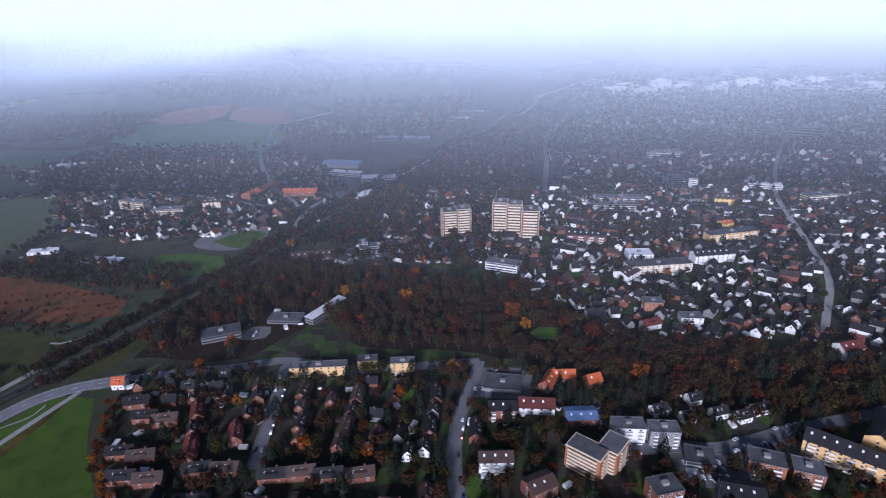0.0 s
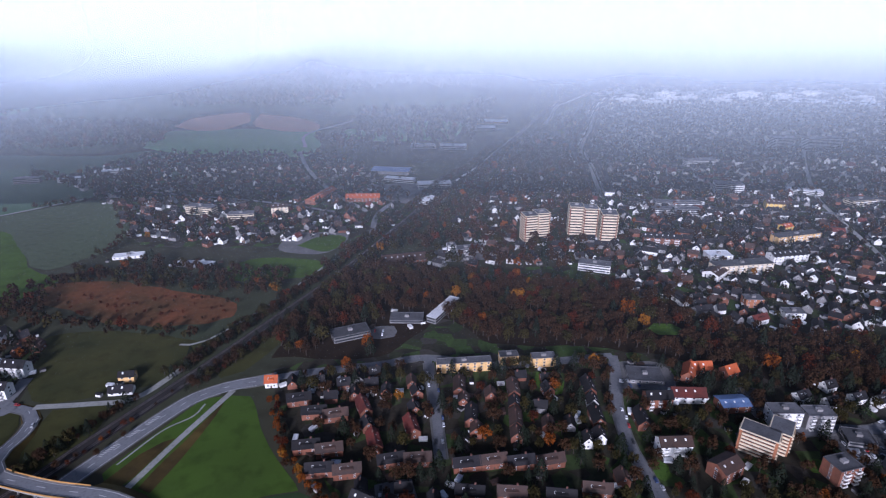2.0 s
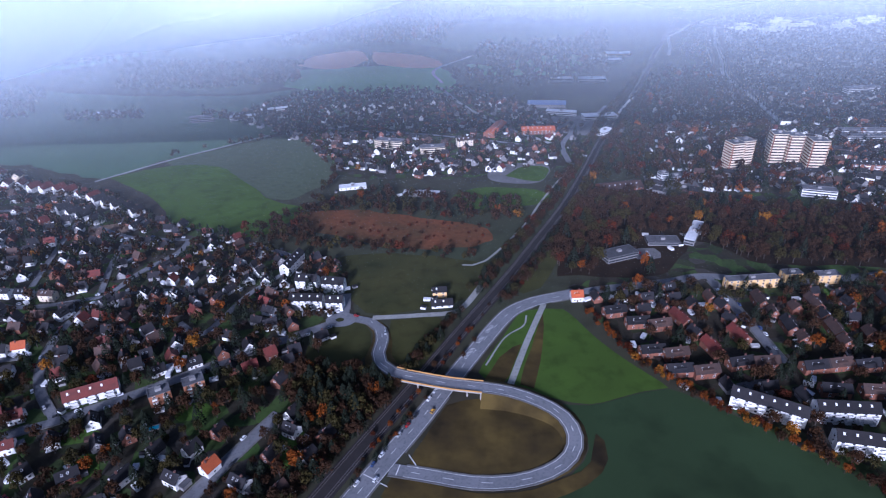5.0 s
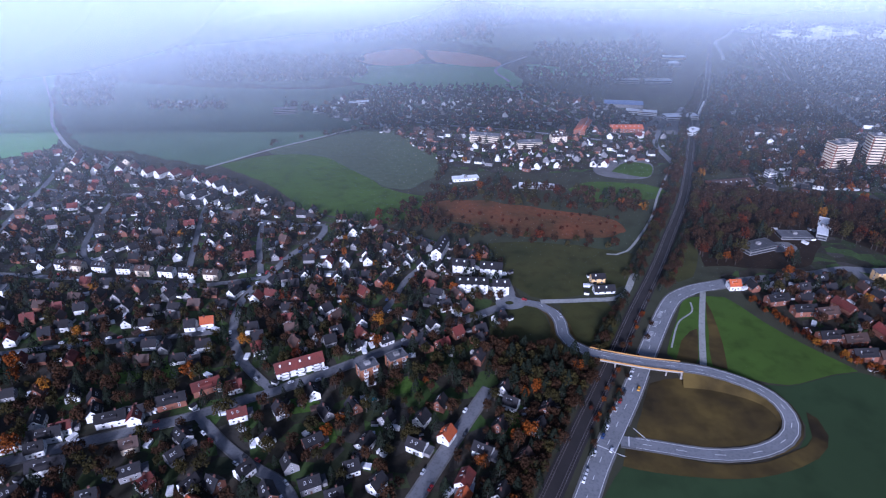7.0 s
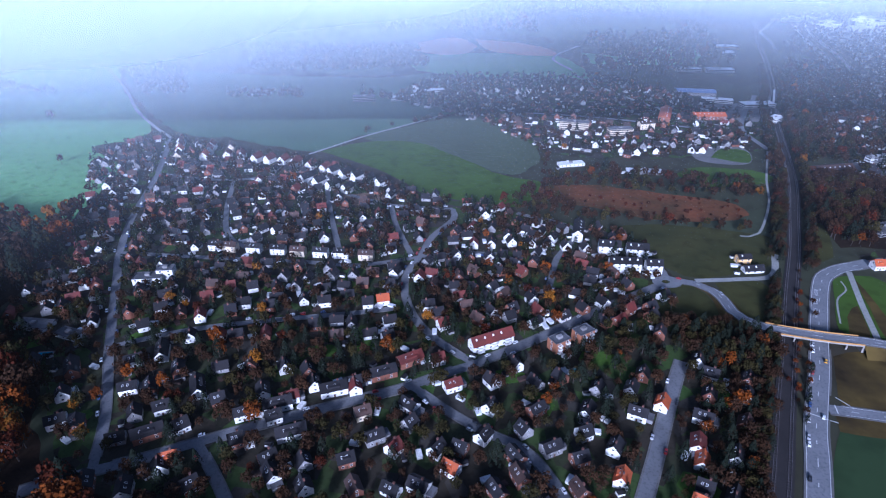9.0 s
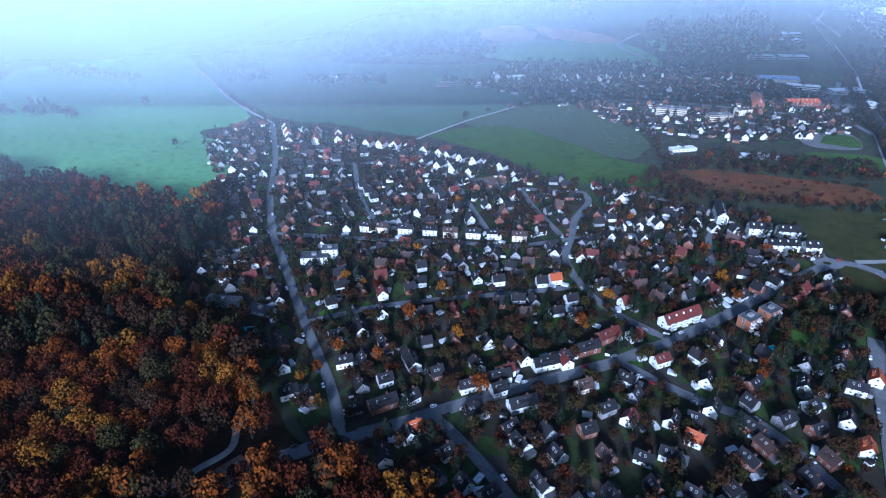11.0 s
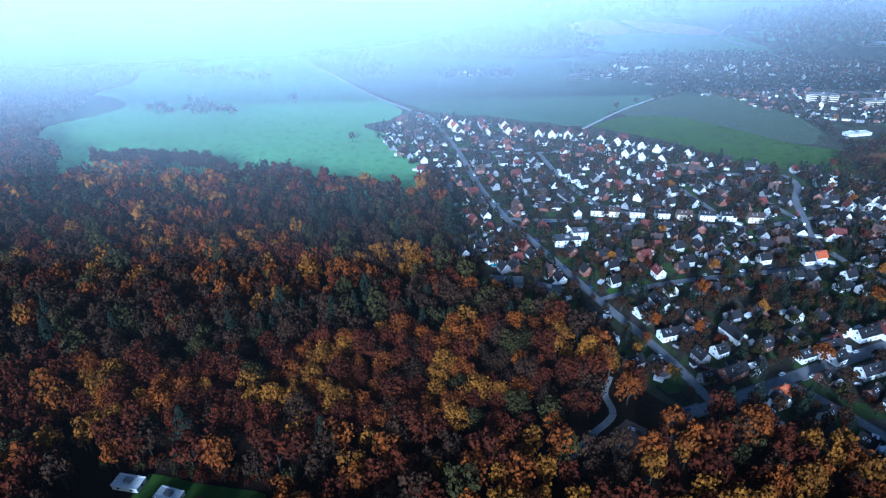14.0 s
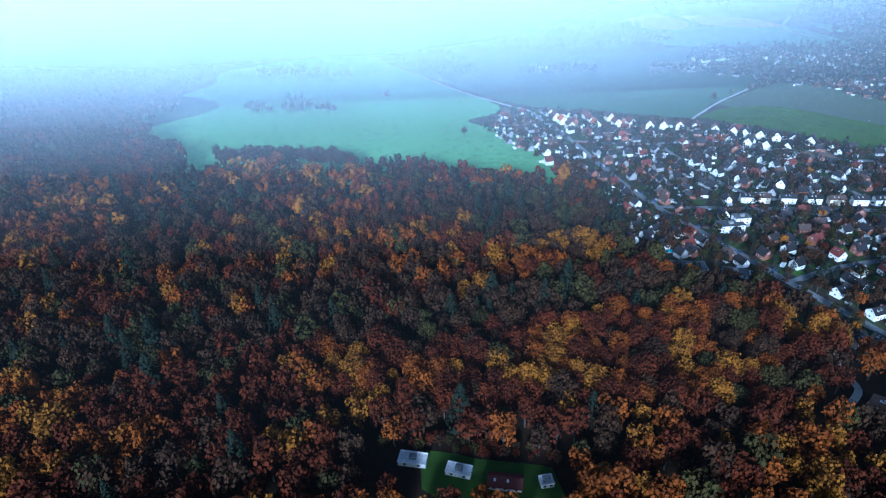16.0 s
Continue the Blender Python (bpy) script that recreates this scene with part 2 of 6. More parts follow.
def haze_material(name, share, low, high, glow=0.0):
    """Imitates haze on a thin sheet: pale blue, lit by sun and sky, denser with height; with glow it emits instead."""
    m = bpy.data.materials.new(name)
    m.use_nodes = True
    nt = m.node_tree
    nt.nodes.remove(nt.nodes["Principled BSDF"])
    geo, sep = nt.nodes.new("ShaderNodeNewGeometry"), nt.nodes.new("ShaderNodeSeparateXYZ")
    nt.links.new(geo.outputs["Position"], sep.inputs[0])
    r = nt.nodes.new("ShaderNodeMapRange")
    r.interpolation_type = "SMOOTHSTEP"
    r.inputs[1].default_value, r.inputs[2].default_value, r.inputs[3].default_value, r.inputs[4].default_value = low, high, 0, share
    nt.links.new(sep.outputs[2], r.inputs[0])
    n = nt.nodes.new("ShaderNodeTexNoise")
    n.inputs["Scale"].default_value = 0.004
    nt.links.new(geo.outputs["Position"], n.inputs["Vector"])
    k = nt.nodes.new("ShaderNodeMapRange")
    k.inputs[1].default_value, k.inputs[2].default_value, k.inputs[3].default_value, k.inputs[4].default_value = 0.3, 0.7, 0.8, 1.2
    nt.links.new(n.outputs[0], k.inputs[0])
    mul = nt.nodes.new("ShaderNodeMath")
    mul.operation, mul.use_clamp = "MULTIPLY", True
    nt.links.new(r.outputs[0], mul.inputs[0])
    # haze colour set denser over the western woods and the far town, to lift their brightness
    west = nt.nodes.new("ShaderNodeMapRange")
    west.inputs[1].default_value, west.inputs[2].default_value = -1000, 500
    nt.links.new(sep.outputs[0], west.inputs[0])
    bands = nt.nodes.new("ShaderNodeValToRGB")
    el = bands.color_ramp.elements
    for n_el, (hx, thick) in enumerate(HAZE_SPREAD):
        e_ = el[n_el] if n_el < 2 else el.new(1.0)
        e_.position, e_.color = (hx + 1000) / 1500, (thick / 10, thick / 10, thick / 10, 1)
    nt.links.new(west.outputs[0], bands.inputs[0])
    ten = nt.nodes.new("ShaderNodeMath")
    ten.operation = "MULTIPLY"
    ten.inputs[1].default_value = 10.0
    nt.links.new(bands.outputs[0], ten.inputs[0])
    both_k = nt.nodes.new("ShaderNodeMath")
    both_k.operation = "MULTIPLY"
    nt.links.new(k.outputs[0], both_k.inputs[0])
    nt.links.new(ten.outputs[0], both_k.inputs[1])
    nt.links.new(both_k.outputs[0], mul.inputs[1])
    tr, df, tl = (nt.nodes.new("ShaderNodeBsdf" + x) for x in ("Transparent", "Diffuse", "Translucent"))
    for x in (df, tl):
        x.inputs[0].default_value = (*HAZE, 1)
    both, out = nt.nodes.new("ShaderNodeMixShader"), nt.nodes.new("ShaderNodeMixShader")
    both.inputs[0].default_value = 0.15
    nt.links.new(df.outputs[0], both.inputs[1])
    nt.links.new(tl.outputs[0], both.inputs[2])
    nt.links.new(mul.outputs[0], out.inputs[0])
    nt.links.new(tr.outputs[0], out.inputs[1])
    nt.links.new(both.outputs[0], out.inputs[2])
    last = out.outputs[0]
    # farthest sheet: emission replaces lit haze to whiten the horizon
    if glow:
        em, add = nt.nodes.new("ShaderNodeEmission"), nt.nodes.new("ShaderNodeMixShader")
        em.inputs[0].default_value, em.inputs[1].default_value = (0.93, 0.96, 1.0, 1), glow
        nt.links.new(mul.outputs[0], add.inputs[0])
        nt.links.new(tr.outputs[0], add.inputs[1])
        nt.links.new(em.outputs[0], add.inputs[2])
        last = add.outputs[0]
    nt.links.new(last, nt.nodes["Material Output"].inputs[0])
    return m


# ---- mesh helpers ----
RNG = random.Random(7)


def mesh_of(name, bm, *mats):
    me = bpy.data.meshes.new(name)
    bm.to_mesh(me)
    bm.free()
    for m in mats:
        me.materials.append(m)
    return me


def part(name, bm, mats, parent=None, label=""):
    ob = new(name, mesh_of(name, bm, *(mats if isinstance(mats, (list, tuple)) else [mats])))
    ob.parent = parent
    return tagged(ob, label)


def share(name, me, parent, m=None):
    ob = new(name, me)
    ob.parent = parent
    if m is not None:
        ob.matrix_basis = m
    return ob


def box(bm, x0, x1, y0, y1, z0, z1, mi=0):
    v = [bm.verts.new(p) for p in ((x0, y0, z0), (x1, y0, z0), (x1, y1, z0), (x0, y1, z0), (x0, y0, z1), (x1, y0, z1), (x1, y1, z1), (x0, y1, z1))]
    for q in ((3, 2, 1, 0), (4, 5, 6, 7), (0, 1, 5, 4), (1, 2, 6, 5), (2, 3, 7, 6), (3, 0, 4, 7)):
        bm.faces.new([v[i] for i in q]).material_index = mi
    return bm


def loft(bm, rings, mi=0, cap=True):
    """Joins rings of equally many points to one closed skin."""
    vs = [[bm.verts.new(p) for p in r] for r in rings]
    n = len(vs[0])
    for a, b in zip(vs, vs[1:]):
        for i in range(n):
            bm.faces.new((a[i], a[(i + 1) % n], b[(i + 1) % n], b[i])).material_index = mi
    if cap:
        bm.faces.new(vs[0][::-1]).material_index = mi
        bm.faces.new(vs[-1]).material_index = mi
    return bm


def smooth(pts, step=4.0):
    """A soft line through the points (two or three coordinates each), sampled about every step metres."""
    p = [np.array(q, float) for q in pts]
    p = [2 * p[0] - p[1], *p, 2 * p[-1] - p[-2]]
    out = []
    for a, b, c, d in zip(p, p[1:], p[2:], p[3:]):
        n = max(1, int(np.linalg.norm(c - b) / step))
        for k in range(n):
            t = k / n
            out.append(0.5 * (2 * b + (c - a) * t + (2 * a - 5 * b + 4 * c - d) * t * t + (3 * b - a - 3 * c + d) * t ** 3))
    return out + [p[-2]]


def sideways(line):
    out = []
    for i in range(len(line)):
        d = line[min(i + 1, len(line) - 1)][:2] - line[max(i - 1, 0)][:2]
        d = d / (np.linalg.norm(d) + 1e-9)
        out.append(np.array((-d[1], d[0])))
    return out


def ribbon(name, line, left, right, z, mat, thick=0.0, kind="structure", parent=None):
    """A strip along a line between two offsets to its left; z is added to the line's own height."""
    bm = bmesh.new()
    prev = None
    for p, s in zip(line, sideways(line)):
        h = (p[2] if len(p) > 2 else 0) + z
        a, b = p[:2] + s * left, p[:2] + s * right
        cur = [bm.verts.new((*a, h)), bm.verts.new((*b, h))]
        if thick:
            cur += [bm.verts.new((*b, h - thick)), bm.verts.new((*a, h - thick))]
        if prev:
            n = len(cur)
            for i in range(n if thick else 1):
                bm.faces.new((prev[i], prev[(i + 1) % n], cur[(i + 1) % n], cur[i]))
        prev = cur
    bmesh.ops.recalc_face_normals(bm, faces=bm.faces)
    if not thick and bm.faces:
        bm.faces.ensure_lookup_table()
        if bm.faces[0].normal.z < 0:
            bmesh.ops.reverse_faces(bm, faces=bm.faces)
    ob = part(name, bm, mat, parent)
    return tagged(ob, kind=kind) if kind else ob


def patch(name, pts, z, mat, wobble=0.0):
    """A field: a flat outline with softly uneven edges."""
    p = smooth([*pts, pts[0]], 5.0)[:-1] if wobble else [np.array(q, float) for q in pts]
    bm = bmesh.new()
    vs = []
    for q in p:
        w = Vector(noise.noise_vector((q[0] * 0.08, q[1] * 0.08, 3.0))) * wobble
        vs.append(bm.verts.new((q[0] + w.x, q[1] + w.y, z)))
    edges = [bm.edges.new((vs[i], vs[(i + 1) % len(vs)])) for i in range(len(vs))]
    bmesh.ops.triangle_fill(bm, use_beauty=True, edges=edges)
    for f in bm.faces:
        if f.normal.z < 0:
            f.normal_flip()
    return tagged(part(name, bm, mat), kind="structure")


def inside(x, y, poly):
    c = False
    for (x1, y1), (x2, y2) in zip(poly, [*poly[1:], poly[0]]):
        if (y1 > y) != (y2 > y) and x < (x2 - x1) * (y - y1) / (y2 - y1) + x1:
            c = not c
    return c


# ---- the ground ----
bm = bmesh.new()
vs = [bm.verts.new(p) for p in ((-4600, -700, 0), (4600, -700, 0), (4600, 4700, 0), (-4600, 4700, 0))]
bm.faces.new(vs)
tagged(part("ground", bm, M["country"]), kind="structure")
TOWN_W = [(-545, 385), (-520, 375), (-470, 350), (-400, 322), (-360, 288), (-330, 272), (-290, 252), (-236, 222), (-228, 185), (-240, 150), (-232, 120), (-255, 60), (-290, 20), (-420, 20), (-400, 60), (-440, 76), (-470, 118), (-500, 137), (-512, 165), (-514, 202), (-530, 260), (-575, 350)]
TOWN_E = [(-135, 200), (-128, 178), (-100, 130), (-78, 96), (-40, 40), (200, 40), (260, 160), (300, 330), (90, 330), (20, 300), (-60, 290), (-60, 240)]
VILLAGE = [(-380, 500), (-332, 590), (-154, 585), (-105, 500), (-75, 430), (-90, 365), (-135, 344), (-193, 336), (-262, 350), (-300, 420)]
TOWN_FAR = [(60, 330), (300, 330), (420, 420), (760, 700), (900, 980), (300, 1050), (120, 760), (90, 520)]
patch("ground_1", TOWN_W, 0.02, M["ground"], 3)
patch("ground_2", TOWN_E, 0.02, M["ground"], 3)
patch("ground_3", VILLAGE, 0.02, M["ground"], 5)
patch("ground_4", TOWN_FAR, 0.02, M["ground"], 5)

# fields, each with its own crop
def field(number, pts, mat, wobble):
    patch("field_%d" % number, pts, 0.05 + 0.004 * number, M[mat], wobble)


field(1, [(-147, 184), (-139, 183), (-126, 155), (-112, 134), (-121, 132.5), (-141, 127), (-156, 132), (-165, 137), (-158, 157)], "grass_bright", 0.5)
field(2, [(-160, 129), (-141, 126.5), (-121, 132), (-112, 133.5), (-96, 121), (-74, 98), (-50, 60), (-60, -40), (-240, -40), (-236, 40), (-206, 94), (-180, 92), (-158, 95), (-145, 108), (-148, 120)], "crop_dark", 0.5)
field(3, [(-189, 128), (-175, 131), (-160, 126), (-153, 118), (-153, 109), (-164, 101), (-186, 99), (-200, 103), (-196, 114)], "dry", 1)
field(4, [(-243, 218), (-243, 232), (-216, 236), (-169, 223), (-164, 212), (-175, 198), (-186, 190), (-214, 182), (-222, 184)], "grass_olive", 2)
field(5, [(-268, 266), (-273, 285), (-248, 289), (-214, 282), (-171, 265), (-163, 246), (-186, 240), (-221, 244), (-245, 256)], "heath", 4)
field(6, [(-415, 352), (-385, 373), (-343, 366), (-293, 306), (-270, 294), (-288, 258), (-319, 267), (-341, 278), (-369, 313)], "grass_bright", 2)
field(7, [(-391, 384), (-343, 420), (-300, 442), (-264, 359), (-274, 317), (-294, 310), (-346, 368), (-384, 375)], "soil", 3)
field(8, [(-183, 306), (-166, 318), (-131, 312), (-124, 296), (-144, 288), (-174, 287)], "grass_bright", 1)
field(9, [(-148, 336), (-134, 353), (-118, 349), (-127, 326)], "grass_bright", 0.5)
field(10, [(-832, 374), (-826, 430), (-846, 472), (-830, 512), (-842, 562), (-800, 600), (-785, 640), (-733, 690), (-636, 526), (-556, 400), (-581, 363), (-544, 326), (-537, 292), (-532, 262), (-536, 225), (-600, 244), (-646, 248), (-684, 252), (-742, 250), (-770, 288), (-810, 328)], "grass_teal", 3)
field(11, [(-700, 660), (-551, 600), (-396, 580), (-340, 600), (-222, 566), (-300, 470), (-345, 424), (-392, 386), (-420, 352), (-480, 378), (-535, 400), (-600, 480), (-650, 560)], "grass_grey", 5)
field(12, [(-360, 615), (-366, 691), (-335, 705), (-278, 713), (-190, 694), (-180, 574), (-255, 579), (-309, 586)], "grass_teal", 4)
field(13, [(-158, 645), (-153, 707), (-114, 690), (-84, 740), (-16, 752), (-12, 702), (-30, 648), (-84, 638)], "grass_teal", 5)
field(14, [(-520, 700), (-440, 720), (-400, 660), (-386, 600), (-440, 590), (-500, 640)], "soil", 5)
field(15, [(-369, 732), (-362, 788), (-311, 829), (-292, 798), (-285, 757), (-300, 713), (-332, 704)], "sand", 3)
field(16, [(-283, 815), (-232, 789), (-195, 744), (-189, 700), (-222, 696), (-270, 732)], "sand", 3)
field(17, [(-1150, 760), (-900, 700), (-790, 660), (-700, 720), (-620, 900), (-900, 1050), (-1300, 900)], "grass_teal", 8)
field(18, [(-600, 760), (-420, 780), (-330, 900), (-420, 1050), (-600, 980)], "soil", 8)
field(19, [(-160, 800), (-20, 800), (40, 1000), (-100, 1100), (-260, 950)], "soil", 8)
field(20, [(-240, 180), (-222, 176), (-218, 162), (-222, 150), (-232, 146), (-242, 152)], "grass_olive", 1)
field(21, [(-211, 178), (-190, 178), (-192, 152), (-206, 147), (-211, 158)], "grass_olive", 1)
field(22, [(-157, 182), (-149, 183.5), (-159, 160), (-167.5, 139), (-177, 144), (-166, 165)], "grass_bright", 0.5)
field(23, [(-140, 232), (-130, 236), (-146, 200), (-158, 200)], "grass_olive", 1)
field(24, [(-1000, 380), (-880, 470), (-800, 440), (-820, 390), (-900, 340)], "grass_grey", 5)
field(25, [(-168.5, 153), (-160, 160), (-168.5, 138), (-175, 140)], "dry", 0.8)
field(26, [(-148, 181), (-151, 161), (-158.5, 135), (-163, 137), (-156, 158)], "dry", 0.8)
field(27, [(-205, 99), (-180, 93), (-160, 95), (-146, 103), (-142, 114), (-140, 104), (-155, 91), (-180, 88), (-208, 92)], "dry", 1.0)
FOREST = [(-531, 262), (-536, 230), (-552, 236), (-573, 245), (-600, 253), (-625, 264), (-646, 257), (-660, 251), (-684, 261), (-702, 274), (-724, 265), (-742, 259), (-762, 253), (-757, 276), (-770, 295), (-785, 308), (-810, 333), (-835, 372), (-829, 430), (-849, 472), (-834, 512), (-846, 562), (-960, 640), (-1168, 679), (-1500, 640), (-1500, 60), (-1100, -60), (-420, -60), (-380, 20), (-397, 50), (-420, 68), (-442, 76), (-458, 92), (-470, 116), (-484, 128), (-505, 137), (-514, 161), (-514, 202)]
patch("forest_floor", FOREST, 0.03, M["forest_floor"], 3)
EWOOD = [(-136, 210), (-128, 267), (-100, 300), (-54, 290), (16, 275), (62, 255), (70, 224), (120, 208), (185, 204), (200, 175), (160, 166), (85, 175), (62, 190), (24, 206), (-10, 214), (-39, 216), (-60, 240), (-91, 209)]
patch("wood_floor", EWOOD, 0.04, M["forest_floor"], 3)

# yards, car parks and bare plots of the town
patch("yard_1", [(72, 152), (95, 151), (97, 138), (74, 136)], 0.036, M["paved"], 0.6)
patch("yard_2", [(6, 181), (30, 180), (31, 197), (9, 198)], 0.037, M["paved"], 0.6)
patch("yard_3", [(96, 152), (120, 158), (118, 148), (98, 147)], 0.038, M["paved"], 0.6)
patch("yard_4", [(-390, 276), (-367, 280), (-365, 267), (-380, 261)], 0.039, M["bare"], 0.6)
patch("yard_5", [(-376, 67), (-368, 70), (-358, 62), (-366, 56)], 0.040, M["bare"], 0.6)
patch("yard_6", [(-96, 233), (-84, 234), (-84, 224), (-96, 223)], 0.041, M["paved"], 0.6)
patch("yard_7", [(-88, 135), (-76, 137), (-74, 129), (-87, 127)], 0.042, M["paved"], 0.6)
patch("yard_8", [(-20, 120), (-10, 120), (-12, 98), (-22, 98)], 0.043, M["paved"], 0.6)
patch("yard_9", [(52, 178), (62, 178), (60, 160), (52, 160)], 0.044, M["paved"], 0.6)
patch("yard_10", [(-110, 470), (-60, 470), (-40, 430), (-70, 415), (-110, 440)], 0.045, M["paved"], 0.6)
patch("yard_11", [(-155, 360), (-118, 356), (-128, 324), (-158, 330)], 0.046, M["paved"], 0.6)
patch("yard_12", [(-60, 330), (-28, 334), (-26, 312), (-60, 308)], 0.047, M["paved"], 0.6)
LAWNS = [(-20, 186, 6, 9), (6, 137, 4, 5), (61, 135, 7, 4), (44, 225, 8, 6), (-447, 101, 3, 3), (-488, 139, 6, 5), (-449, 141, 3, 4), (-375, 133, 6, 4), (-393, 108, 5, 3), (-360, 136, 4, 5), (-300, 105, 5, 6),
         (-275, 128, 7, 5), (-238, 112, 5, 9), (-260, 72, 6, 6), (-340, 60, 9, 5), (-310, 118, 8, 4), (-430, 180, 5, 4), (-372, 180, 6, 4), (-405, 176, 5, 3), (-320, 180, 5, 4)]
for i, (x, y, rx, ry) in enumerate(LAWNS):
    patch("lawn_%d" % (i + 1), [(x + rx * math.cos(k + 0.3 * i), y + ry * math.sin(k + 0.3 * i)) for k in (0, 1.1, 2.2, 3.2, 4.3, 5.3)], 0.10 + 0.001 * i, M["lawn"], 1.0)

# ---- roads, railway, bridge ----
ROAD_POINTS = []
ROAD_LINES = []
ROAD_WIDTHS = []


FOOTWAYS = []


def road(name, pts, width, mat="street", footway=0.0, lane_line=False):
    line = smooth(pts)
    level = 0.15 + 0.004 * len(ROAD_LINES)
    ribbon(name, line, width / 2, -width / 2, level, M[mat])
    if footway:
        FOOTWAYS.append((len(ROAD_LINES), line, width, footway, level + 0.08))
    if lane_line:
        bm = bmesh.new()
        side = sideways(line)
        for i in range(0, len(line) - 1, 2):
            p, q = line[i], line[i] + (line[i + 1] - line[i]) * 0.55
            h, k = ((v[2] if len(v) > 2 else 0) + level + 0.012 for v in (p, q))
            bm.faces.new([bm.verts.new((*(a[:2] + side[i] * w), z)) for a, w, z in ((p, 0.09, h), (p, -0.09, h), (q, -0.09, k), (q, 0.09, k))])
        tagged(part("trim", bm, M["paint"]), kind="structure")
    for p in line:
        ROAD_POINTS.append((p[0], p[1], width / 2 + footway))
    ROAD_LINES.append(line)
    ROAD_WIDTHS.append(width)
    return line


def lay_footways():
    """Footways on both sides of the streets, left open where another street joins."""
    for index, line, width, footway, level in FOOTWAYS:
        others = np.array([(p[0], p[1], w / 2) for k, (l, w) in enumerate(zip(ROAD_LINES, ROAD_WIDTHS)) if k != index for p in smooth([q[:2] for q in l], 1.5)])
        for s in (1, -1):
            run = []
            for p, n in [*zip(line, sideways(line)), (None, None)]:
                ok = False
                if p is not None:
                    q = p[:2] + n * s * (width / 2 + footway / 2)
                    ok = np.min(np.hypot(others[:, 0] - q[0], others[:, 1] - q[1]) - others[:, 2]) > 0.5
                if ok:
                    run.append(p)
                elif len(run) > 1:
                    ribbon("pavement", run, s * (width / 2 + footway), s * width / 2, level, M["pavement"], 0.2)
                    run = []
                else:
                    run = []


BRIDGE_Z = 3.2
loop = road("road_1", [(-233, 178.5, 0), (-226, 180, 0), (-219.7, 177.8, 0), (-215.2, 172.2, 0.3), (-213.5, 163.5, 0.8), (-214.2, 155, 1.5), (-212.6, 148, 2.3), (-207.5, 142, 3.0),
                       (-198.1, 138.3, BRIDGE_Z), (-186.6, 135, BRIDGE_Z), (-176.2, 133.2, 3.0), (-167, 131.1, 2.6), (-157.4, 126.4, 2.0), (-150.6, 120.2, 1.4), (-148.6, 112.4, 0.8), (-151.5, 104.9, 0.4),
                       (-158.9, 99.5, 0.1), (-169.7, 96.4, 0), (-181.6, 96.5, 0), (-192.7, 99, 0), (-206, 102, 0)], 4.4, "asphalt", 0.5, True)
road("road_31", [(12, 204), (-37, 199), (-69, 206), (-89, 202), (-116, 198), (-131, 195)], 4.2, "street", 0.5)
main = road("road_2", [(-131, 195), (-139, 192.5), (-149, 189.6), (-160, 183), (-167.6, 173), (-177, 157.4), (-186.5, 141), (-197, 122.3), (-207, 106), (-215.5, 92), (-224, 76), (-250, 30), (-290, -40)], 6.4, "asphalt", 0.5, True)
road("road_3", [(-146.5, 187), (-157.3, 160.9), (-167, 135)], 2.4, "lane")
road("road_4", [(-450, 72), (-433, 79), (-419, 84), (-405, 90), (-380, 100), (-358, 108), (-342, 114), (-327, 122), (-320, 125), (-299, 137), (-279, 150), (-257, 164), (-233, 178)], 3.7, "street", 0.6)
road("road_5", [(-321, 126), (-335, 141), (-343, 155), (-347.5, 173), (-347, 188), (-341, 205), (-336, 223), (-325, 243), (-325, 256)], 2.9, "street", 0.4)
road("road_6", [(-342, 114), (-329, 101.5), (-318, 93), (-307, 86), (-300, 74), (-292, 50)], 3.0, "street", 0.4)
road("road_7", [(-245, 126), (-254, 110), (-263, 93), (-272, 76), (-292, 40)], 4.0, "street", 0.6)
road("road_8", [(-534, 384), (-513, 311), (-500, 250), (-488, 210), (-477, 184), (-465, 156), (-455, 133), (-446, 114), (-439, 98), (-433, 79)], 2.9, "street", 0.4)
road("road_32", [(-730, 668), (-640, 535), (-594, 459), (-556, 409), (-534, 384)], 2.6, "lane")
road("road_9", [(-406, 89), (-399, 80), (-391, 69), (-385, 59), (-379, 48), (-370, 20)], 3.0, "street", 0.4)
road("road_10", [(4, 90), (1, 132), (0, 150), (3, 172), (9, 190), (12, 204)], 4.2, "street", 0.6)
road("road_33", [(96, 730), (115, 779), (144, 867), (178, 917), (236, 1010)], 4.5, "lane")
road("road_34", [(75, 425), (90, 504), (98, 566), (113, 614), (142, 685), (176, 782), (252, 968)], 5.0, "lane")
road("road_11", [(-66, 145), (-67, 170), (-68, 190), (-69, 206)], 3.4, "street", 0.8)
road("road_12", [(167, 222), (178, 238), (200, 272), (214, 310), (232, 370), (255, 431), (330, 560), (430, 700)], 3.6, "lane", 0.0)
road("road_13", [(40, 150), (76, 153), (91, 152), (119, 160), (170, 172)], 4.5, "street", 0.6)
road("road_14", [(-233, 199), (-231, 182)], 4.0, "street", 0.5)
road("road_15", [(-219, 180), (-199, 181), (-183, 184), (-172, 203)], 3.0, "lane")
road("road_16", [(-423, 346), (-388, 386), (-363, 409), (-330, 440)], 2.0, "lane")
road("road_17", [(-102, 351), (-130, 296), (-146, 261), (-169, 225), (-180, 222)], 1.3, "lane")
road("road_18", [(-102, 351), (-98, 400), (-70, 450), (-40, 500)], 4.0, "street")
road("road_19", [(-300, 205), (-330, 205), (-370, 195), (-400, 199), (-445, 203), (-487, 208)], 2.4, "street", 0.3)
